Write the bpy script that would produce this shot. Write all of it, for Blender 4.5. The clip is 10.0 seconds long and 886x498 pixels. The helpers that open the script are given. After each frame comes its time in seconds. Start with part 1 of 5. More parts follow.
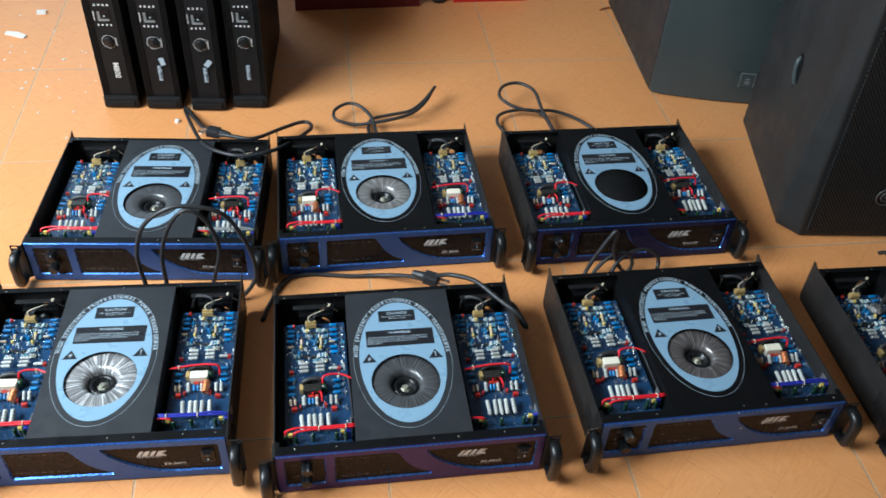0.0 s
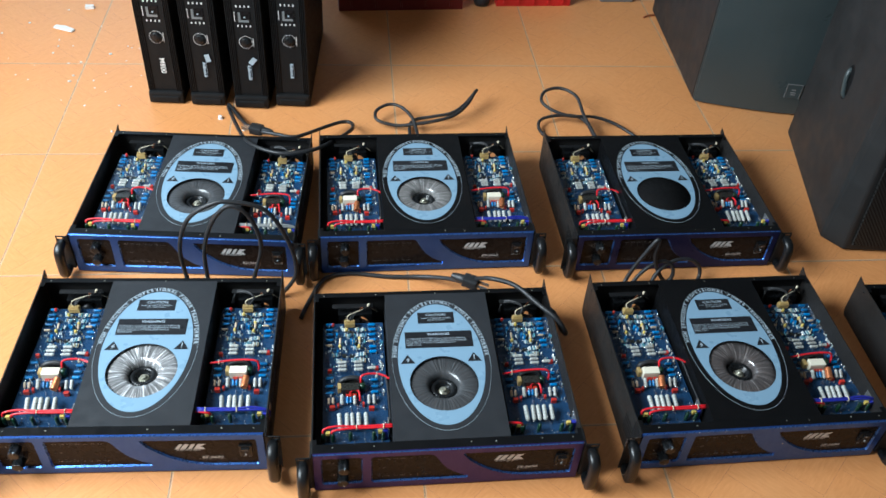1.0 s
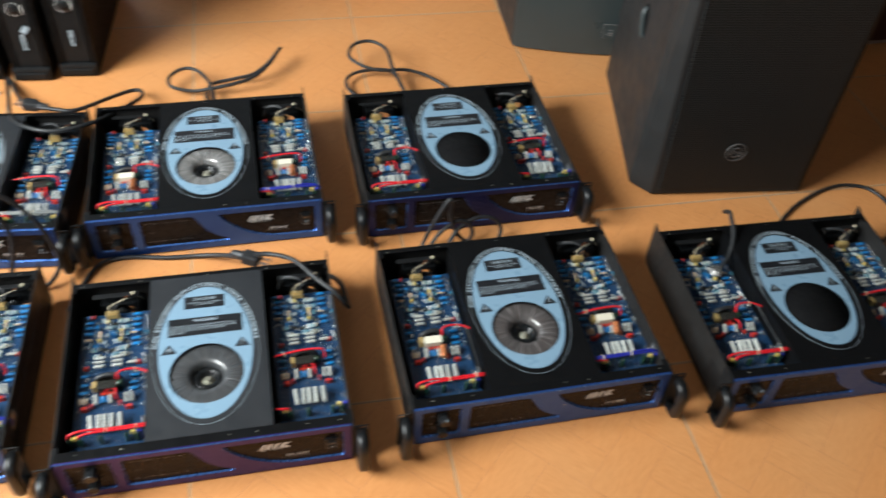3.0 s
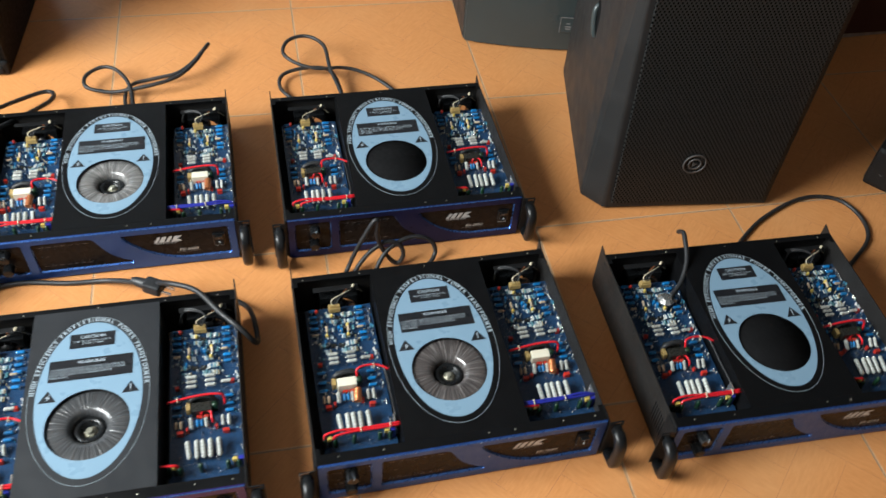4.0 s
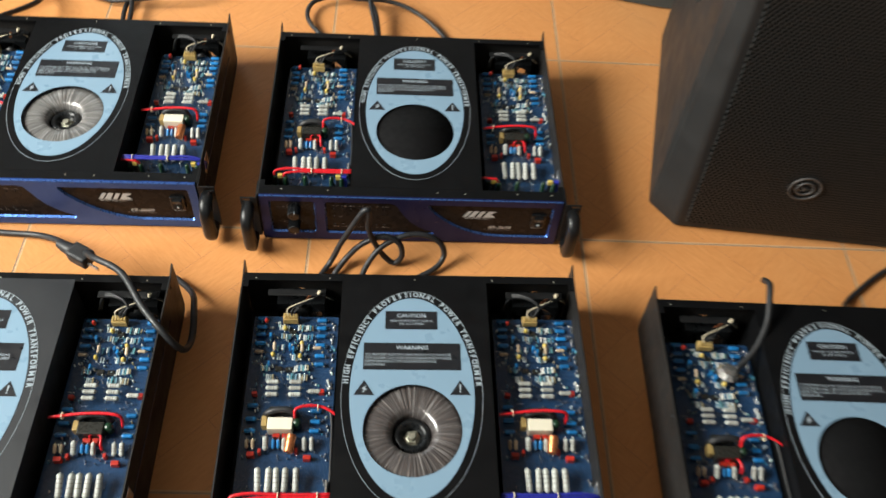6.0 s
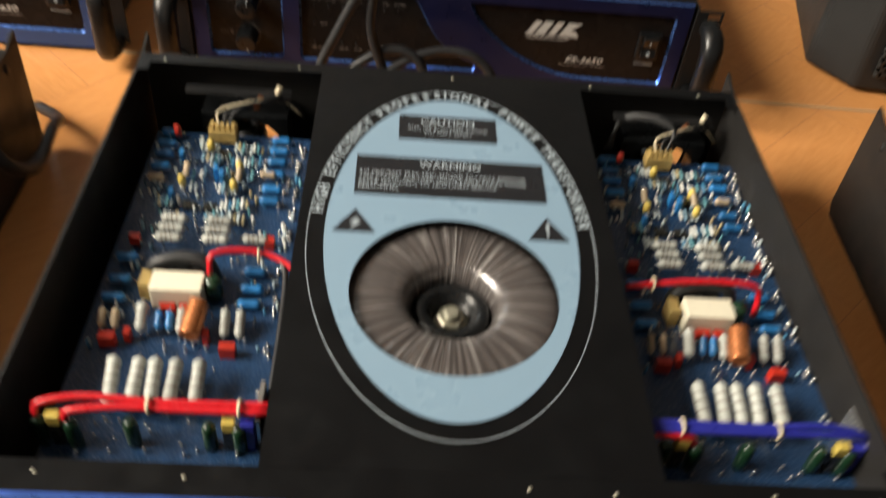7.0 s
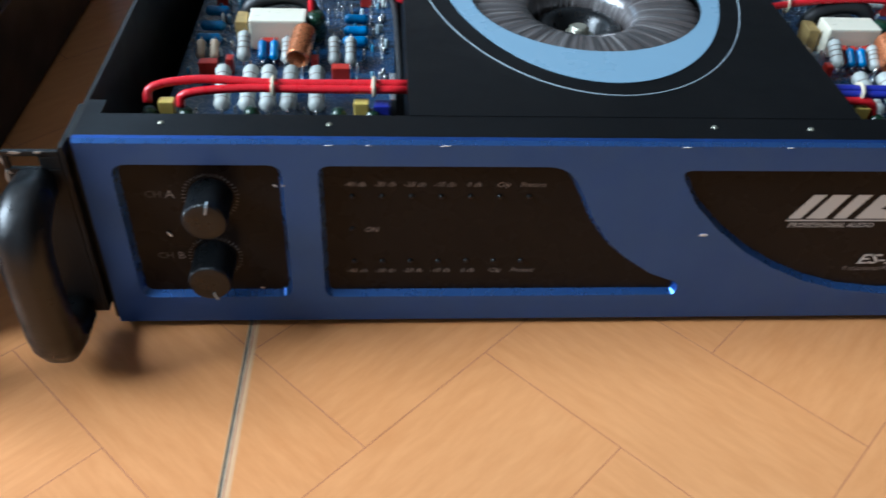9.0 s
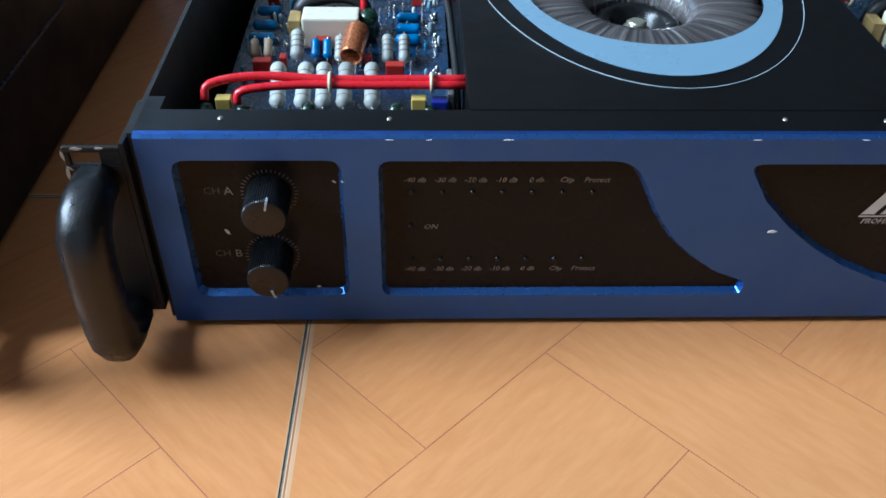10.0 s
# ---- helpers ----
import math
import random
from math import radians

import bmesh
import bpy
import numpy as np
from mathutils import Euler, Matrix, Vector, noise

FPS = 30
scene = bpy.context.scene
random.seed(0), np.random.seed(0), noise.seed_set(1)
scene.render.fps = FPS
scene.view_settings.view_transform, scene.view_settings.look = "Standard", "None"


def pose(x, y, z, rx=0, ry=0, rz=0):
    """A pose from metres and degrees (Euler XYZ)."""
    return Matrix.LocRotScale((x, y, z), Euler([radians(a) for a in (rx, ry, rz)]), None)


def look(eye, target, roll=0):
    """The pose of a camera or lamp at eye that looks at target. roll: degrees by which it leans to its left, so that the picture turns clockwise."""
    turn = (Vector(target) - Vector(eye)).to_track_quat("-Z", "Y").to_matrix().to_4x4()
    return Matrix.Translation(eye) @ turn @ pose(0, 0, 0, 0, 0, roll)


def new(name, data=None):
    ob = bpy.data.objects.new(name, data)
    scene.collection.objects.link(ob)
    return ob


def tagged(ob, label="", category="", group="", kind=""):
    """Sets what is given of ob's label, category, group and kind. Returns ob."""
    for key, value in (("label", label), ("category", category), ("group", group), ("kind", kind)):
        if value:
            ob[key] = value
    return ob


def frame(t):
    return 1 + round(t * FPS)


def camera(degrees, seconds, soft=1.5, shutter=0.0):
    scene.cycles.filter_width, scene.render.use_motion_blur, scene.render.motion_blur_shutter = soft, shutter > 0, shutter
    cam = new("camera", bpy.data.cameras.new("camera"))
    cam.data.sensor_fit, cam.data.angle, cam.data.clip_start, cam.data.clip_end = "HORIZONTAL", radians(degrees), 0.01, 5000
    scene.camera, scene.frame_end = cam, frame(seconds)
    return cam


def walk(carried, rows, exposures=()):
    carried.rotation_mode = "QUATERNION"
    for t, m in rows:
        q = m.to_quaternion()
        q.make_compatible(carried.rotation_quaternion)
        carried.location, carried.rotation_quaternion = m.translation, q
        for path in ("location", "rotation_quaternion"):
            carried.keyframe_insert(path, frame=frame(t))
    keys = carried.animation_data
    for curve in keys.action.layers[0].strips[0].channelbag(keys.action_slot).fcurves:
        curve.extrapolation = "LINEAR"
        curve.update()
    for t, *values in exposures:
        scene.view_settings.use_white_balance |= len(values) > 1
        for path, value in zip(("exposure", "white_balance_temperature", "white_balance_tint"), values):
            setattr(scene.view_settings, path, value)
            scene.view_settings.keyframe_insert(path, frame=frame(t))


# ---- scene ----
cam = camera(54.20, 10.0, soft=1.6, shutter=0.6)
ROWS = [
    (0.0, -0.6660, -0.7958, 1.2536, 47.659, -3.064, -8.583),
    (0.5, -0.6831, -0.7908, 1.2499, 47.835, -3.129, -7.089),
    (1.0, -0.6914, -0.7910, 1.2469, 47.797, -3.166, -6.079),
    (1.5, -0.6916, -0.7943, 1.2489, 47.478, -2.840, -5.956),
    (2.0, -0.6461, -0.7775, 1.2432, 47.030, -2.438, -6.382),
    (2.5, -0.5193, -0.7522, 1.2311, 46.385, -2.579, -7.354),
    (3.0, -0.4043, -0.7417, 1.2343, 44.605, -3.559, -12.246),
    (3.2, -0.3720, -0.7160, 1.2320, 44.521, -3.905, -13.458),
    (4.3, -0.1623, -0.5730, 1.1949, 42.299, -3.120, -10.583),
    (4.5, -0.1018, -0.5601, 1.1941, 42.743, -3.175, -7.909),
    (5.0, -0.0277, -0.5327, 1.1636, 42.307, -3.767, -5.156),
    (5.2, -0.0239, -0.4991, 1.1374, 40.763, -4.031, -4.975),
    (6.3, -0.0261, -0.2438, 0.9066, 37.006, -3.601, 0.884),
    (6.5, -0.0254, -0.2135, 0.7755, 38.454, -3.986, 1.826),
    (7.0, -0.0371, -0.1926, 0.4476, 45.879, -4.950, -0.619),
    (7.5, -0.0512, -0.2452, 0.3694, 48.602, -5.053, -2.841),
    (8.0, -0.0454, -0.2701, 0.3151, 47.678, -4.199, -5.615),
    (8.5, -0.0672, -0.2771, 0.2991, 48.093, -3.529, -3.735),
    (9.0, -0.0990, -0.2779, 0.2850, 49.358, -2.464, -3.078),
    (9.5, -0.1130, -0.2744, 0.2820, 49.626, -1.937, -2.037),
    (10.0, -0.1104, -0.2753, 0.2761, 49.954, -1.041, -1.547),
]
EXPOSURES = [(0.0, -0.29, 5450, 1), (2.0, -0.25, 5550, 1), (2.5, -0.20, 5700, 2), (3.0, -0.01, 6050, 3), (4.5, 0.10, 6150, 4), (5.0, 0.15, 6450, 4), (6.5, 0.16, 6950, 5), (7.0, 0.14, 7650, 9), (7.5, 0.08, 8050, 9), (8.1, 0.06, 8050, 9), (8.6, 0.08, 5600, 3),
             (9.2, 0.06, 5000, 0), (10.0, 0.06, 4800, 0)]
walk(cam, [(t, pose(*p)) for t, *p in ROWS], EXPOSURES)

# ---- world and light ----
world = bpy.data.worlds.new("world")
scene.world = world
world.use_nodes = True
sky = world.node_tree.nodes.new("ShaderNodeTexSky")
sky.sky_type, sky.sun_disc = "NISHITA", False
sky.sun_elevation, sky.sun_rotation = radians(35), radians(250)
world.node_tree.links.new(sky.outputs[0], world.node_tree.nodes["Background"].inputs[0])
world.node_tree.nodes["Background"].inputs[1].default_value = 0.10


def area_lamp(name, m, sx, sy, power, color):
    data = bpy.data.lights.new(name, "AREA")
    data.shape, data.size, data.size_y, data.energy, data.color = "RECTANGLE", sx, sy, power, color
    ob = new(name, data)
    ob.matrix_world = m
    return ob


# daylight in the large window of the west wall and in the open doorway of the north wall
area_lamp("window_daylight", look((-2.52, -0.03, 1.85), (-0.1, 0.45, 0.0)), 1.65, 1.3, 210, (1.0, 0.98, 0.95))
area_lamp("doorway_daylight", look((-1.75, 3.22, 1.1), (-0.9, 0.8, 0.0)), 1.1, 2.0, 14, (0.86, 0.94, 1.0))


# ---- materials ----
def material(name, color, rough=0.5, metal=0.0, vary=0.15, scale=40.0, bump=0.0, bump_scale=400.0, island=0.0, per_object=0.0,
             coat=0.0, spec=0.5, second=None, rough_vary=0.1):
    m = bpy.data.materials.new(name)
    m.use_nodes = True
    nt = m.node_tree
    b = nt.nodes["Principled BSDF"]
    N, L = nt.nodes.new, nt.links.new
    tex = N("ShaderNodeTexCoord")
    n1 = N("ShaderNodeTexNoise")
    n1.inputs["Scale"].default_value, n1.inputs["Detail"].default_value = scale, 6
    L(tex.outputs["Object"], n1.inputs["Vector"])
    ramp = N("ShaderNodeMix")
    ramp.data_type = "RGBA"
    c2 = second or tuple(max(0, c * (1 - 2 * vary)) for c in color)
    c1 = tuple(min(1, c * (1 + vary)) for c in color)
    ramp.inputs[6].default_value, ramp.inputs[7].default_value = (*c2, 1), (*c1, 1)
    L(n1.outputs[0], ramp.inputs[0])
    out = ramp.outputs[2]
    if island or per_object:
        hsv = N("ShaderNodeHueSaturation")
        mr = N("ShaderNodeMapRange")
        a = island or per_object
        mr.inputs[3].default_value, mr.inputs[4].default_value = 1 - a, 1 + a
        if island:
            L(N("ShaderNodeNewGeometry").outputs["Random Per Island"], mr.inputs[0])
        else:
            L(N("ShaderNodeObjectInfo").outputs["Random"], mr.inputs[0])
        L(mr.outputs[0], hsv.inputs["Value"])
        L(out, hsv.inputs["Color"])
        out = hsv.outputs[0]
    L(out, b.inputs["Base Color"])
    n2 = N("ShaderNodeTexNoise")
    n2.inputs["Scale"].default_value, n2.inputs["Detail"].default_value = scale * 3, 4
    L(tex.outputs["Object"], n2.inputs["Vector"])
    r = N("ShaderNodeMapRange")
    r.inputs[1].default_value, r.inputs[2].default_value = 0.3, 0.7
    r.inputs[3].default_value, r.inputs[4].default_value = max(0.02, rough - rough_vary), min(1, rough + rough_vary)
    L(n2.outputs[0], r.inputs[0])
    L(r.outputs[0], b.inputs["Roughness"])
    b.inputs["Metallic"].default_value = metal
    b.inputs["Coat Weight"].default_value = coat
    b.inputs["Specular IOR Level"].default_value = spec
    if bump:
        n3 = N("ShaderNodeTexNoise")
        n3.inputs["Scale"].default_value, n3.inputs["Detail"].default_value = bump_scale, 3
        L(tex.outputs["Object"], n3.inputs["Vector"])
        bp = N("ShaderNodeBump")
        bp.inputs["Strength"].default_value, bp.inputs["Distance"].default_value = bump, 0.001
        L(n3.outputs[0], bp.inputs["Height"])
        L(bp.outputs[0], b.inputs["Normal"])
    return m


def plank_material():
    """Orange wood print of the tiles: streaks along each plank, from the UV map (u along the plank, in metres)."""
    m = bpy.data.materials.new("tile_wood_print")
    m.use_nodes = True
    nt = m.node_tree
    b = nt.nodes["Principled BSDF"]
    N, L = nt.nodes.new, nt.links.new
    uv = N("ShaderNodeUVMap")
    mp = N("ShaderNodeMapping")
    mp.inputs["Scale"].default_value = (42, 210, 1)
    L(uv.outputs[0], mp.inputs[0])
    n = N("ShaderNodeTexNoise")
    n.inputs["Scale"].default_value, n.inputs["Detail"].default_value, n.inputs["Roughness"].default_value = 1.0, 7, 0.65
    L(mp.outputs[0], n.inputs["Vector"])
    ramp = N("ShaderNodeValToRGB")
    ramp.color_ramp.elements[0].position, ramp.color_ramp.elements[0].color = 0.34, (0.566, 0.238, 0.076, 1)
    ramp.color_ramp.elements[1].position, ramp.color_ramp.elements[1].color = 0.66, (0.645, 0.290, 0.102, 1)
    L(n.outputs[0], ramp.inputs[0])
    hsv = N("ShaderNodeHueSaturation")
    mr = N("ShaderNodeMapRange")
    mr.inputs[3].default_value, mr.inputs[4].default_value = 0.982, 1.018
    L(N("ShaderNodeNewGeometry").outputs["Random Per Island"], mr.inputs[0])
    L(mr.outputs[0], hsv.inputs["Value"])
    L(ramp.outputs[0], hsv.inputs["Color"])
    # dust and scuffs over several tiles
    tex = N("ShaderNodeNewGeometry")
    n2 = N("ShaderNodeTexNoise")
    n2.inputs["Scale"].default_value, n2.inputs["Detail"].default_value = 3.0, 8
    L(tex.outputs["Position"], n2.inputs["Vector"])
    mr2 = N("ShaderNodeMapRange")
    mr2.inputs[1].default_value, mr2.inputs[2].default_value = 0.48, 0.75
    mr2.inputs[3].default_value, mr2.inputs[4].default_value = 0.0, 0.35
    L(n2.outputs[0], mr2.inputs[0])
    mix = N("ShaderNodeMix")
    mix.data_type = "RGBA"
    L(mr2.outputs[0], mix.inputs[0])
    L(hsv.outputs[0], mix.inputs[6])
    mix.inputs[7].default_value = (0.60, 0.33, 0.143, 1)
    L(mix.outputs[2], b.inputs["Base Color"])
    mr3 = N("ShaderNodeMapRange")
    mr3.inputs[3].default_value, mr3.inputs[4].default_value = 0.34, 0.62
    L(n2.outputs[0], mr3.inputs[0])
    L(mr3.outputs[0], b.inputs["Roughness"])
    b.inputs["Specular IOR Level"].default_value = 0.35
    bp = N("ShaderNodeBump")
    bp.inputs["Strength"].default_value, bp.inputs["Distance"].default_value = 0.06, 0.0006
    L(n.outputs[0], bp.inputs["Height"])
    L(bp.outputs[0], b.inputs["Normal"])
    return m


def grille_material():
    """Black perforated sheet: staggered round holes 4.2 mm apart."""
    m = bpy.data.materials.new("perforated_grille")
    m.use_nodes = True
    nt = m.node_tree
    b = nt.nodes["Principled BSDF"]
    N, L = nt.nodes.new, nt.links.new
    uv = N("ShaderNodeUVMap")
    sep = N("ShaderNodeSeparateXYZ")
    L(uv.outputs[0], sep.inputs[0])

    def calc(op, a, c=None):
        q = N("ShaderNodeMath")
        q.operation = op
        for i, v in enumerate((a, c)):
            if v is None:
                continue
            if isinstance(v, float):
                q.inputs[i].default_value = v
            else:
                L(v, q.inputs[i])
        return q.outputs[0]

    wx = calc("COSINE", calc("MULTIPLY", sep.outputs[0], 2 * math.pi / 0.0075))
    wy = calc("COSINE", calc("MULTIPLY", sep.outputs[1], 2 * math.pi / 0.0105))
    hole = calc("MULTIPLY", wx, wy)
    mr = N("ShaderNodeMapRange")
    mr.inputs[1].default_value, mr.inputs[2].default_value = 0.05, 0.45
    L(hole, mr.inputs[0])
    mix = N("ShaderNodeMix")
    mix.data_type = "RGBA"
    mix.inputs[6].default_value, mix.inputs[7].default_value = (0.0150, 0.0170, 0.0175, 1), (0.0003, 0.0003, 0.0003, 1)
    L(mr.outputs[0], mix.inputs[0])
    L(mix.outputs[2], b.inputs["Base Color"])
    b.inputs["Roughness"].default_value = 0.5
    L(calc("MULTIPLY", calc("SUBTRACT", 1.0, mr.outputs[0]), 0.38), b.inputs["Specular IOR Level"])
    bp = N("ShaderNodeBump")
    bp.invert = True
    bp.inputs["Strength"].default_value, bp.inputs["Distance"].default_value = 0.8, 0.002
    L(mr.outputs[0], bp.inputs["Height"])
    L(bp.outputs[0], b.inputs["Normal"])
    return m


def tiny_material():
    """Small components: each has one of a few body colours."""
    m = bpy.data.materials.new("tiny_components")
    m.use_nodes = True
    nt = m.node_tree
    b = nt.nodes["Principled BSDF"]
    ramp = nt.nodes.new("ShaderNodeValToRGB")
    ramp.color_ramp.interpolation = "CONSTANT"
    cols = ((0.0, (0.04, 0.19, 0.34)), (0.10, (0.46, 0.54, 0.56)), (0.36, (0.11, 0.31, 0.36)), (0.46, (0.25, 0.31, 0.34)), (0.58, (0.66, 0.68, 0.65)),
            (0.76, (0.05, 0.12, 0.18)), (0.86, (0.40, 0.34, 0.20)), (0.91, (0.18, 0.32, 0.42)))
    for i, (p, c) in enumerate(cols):
        e = ramp.color_ramp.elements[i] if i < 2 else ramp.color_ramp.elements.new(p)
        e.position, e.color = p, (*c, 1)
    nt.links.new(nt.nodes.new("ShaderNodeNewGeometry").outputs["Random Per Island"], ramp.inputs[0])
    nt.links.new(ramp.outputs[0], b.inputs["Base Color"])
    b.inputs["Roughness"].default_value = 0.3
    return m


def winding_material(name, dark, mid, pale, white=0.72, gloss=1.0, film=0.05):
    """Clear film over copper strands: streaks that run round the ring's section, broad and fine, from the UV map (u round the ring)."""
    m = bpy.data.materials.new(name)
    m.use_nodes = True
    nt = m.node_tree
    b = nt.nodes["Principled BSDF"]
    N, L = nt.nodes.new, nt.links.new
    uv = N("ShaderNodeUVMap")

    def streaks(across, along, detail):
        mp = N("ShaderNodeMapping")
        mp.inputs["Scale"].default_value = (across, along, 1)
        L(uv.outputs[0], mp.inputs[0])
        n = N("ShaderNodeTexNoise")
        n.inputs["Scale"].default_value, n.inputs["Detail"].default_value, n.inputs["Roughness"].default_value = 1.0, detail, 0.62
        L(mp.outputs[0], n.inputs["Vector"])
        return n.outputs[0]
    broad, fine = streaks(34, 1.6, 3), streaks(230, 1.0, 5)
    add = N("ShaderNodeMix")
    add.inputs[0].default_value = 0.62
    L(broad, add.inputs[2])
    L(fine, add.inputs[3])
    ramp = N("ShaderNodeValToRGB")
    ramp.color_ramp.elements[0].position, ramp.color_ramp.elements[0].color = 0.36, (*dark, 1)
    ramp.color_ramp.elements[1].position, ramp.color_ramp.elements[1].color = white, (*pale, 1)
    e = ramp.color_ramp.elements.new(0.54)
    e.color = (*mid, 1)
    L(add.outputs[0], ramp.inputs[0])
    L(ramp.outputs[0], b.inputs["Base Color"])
    b.inputs["Roughness"].default_value, b.inputs["Specular IOR Level"].default_value = 0.45, 0.25
    b.inputs["Coat Weight"].default_value, b.inputs["Coat Roughness"].default_value = gloss, film
    b.inputs["Coat IOR"].default_value = 1.9
    bp = N("ShaderNodeBump")
    bp.inputs["Strength"].default_value, bp.inputs["Distance"].default_value = 0.35, 0.0008
    L(add.outputs[0], bp.inputs["Height"])
    for socket in ("Normal", "Coat Normal"):
        L(bp.outputs[0], b.inputs[socket])
    return m


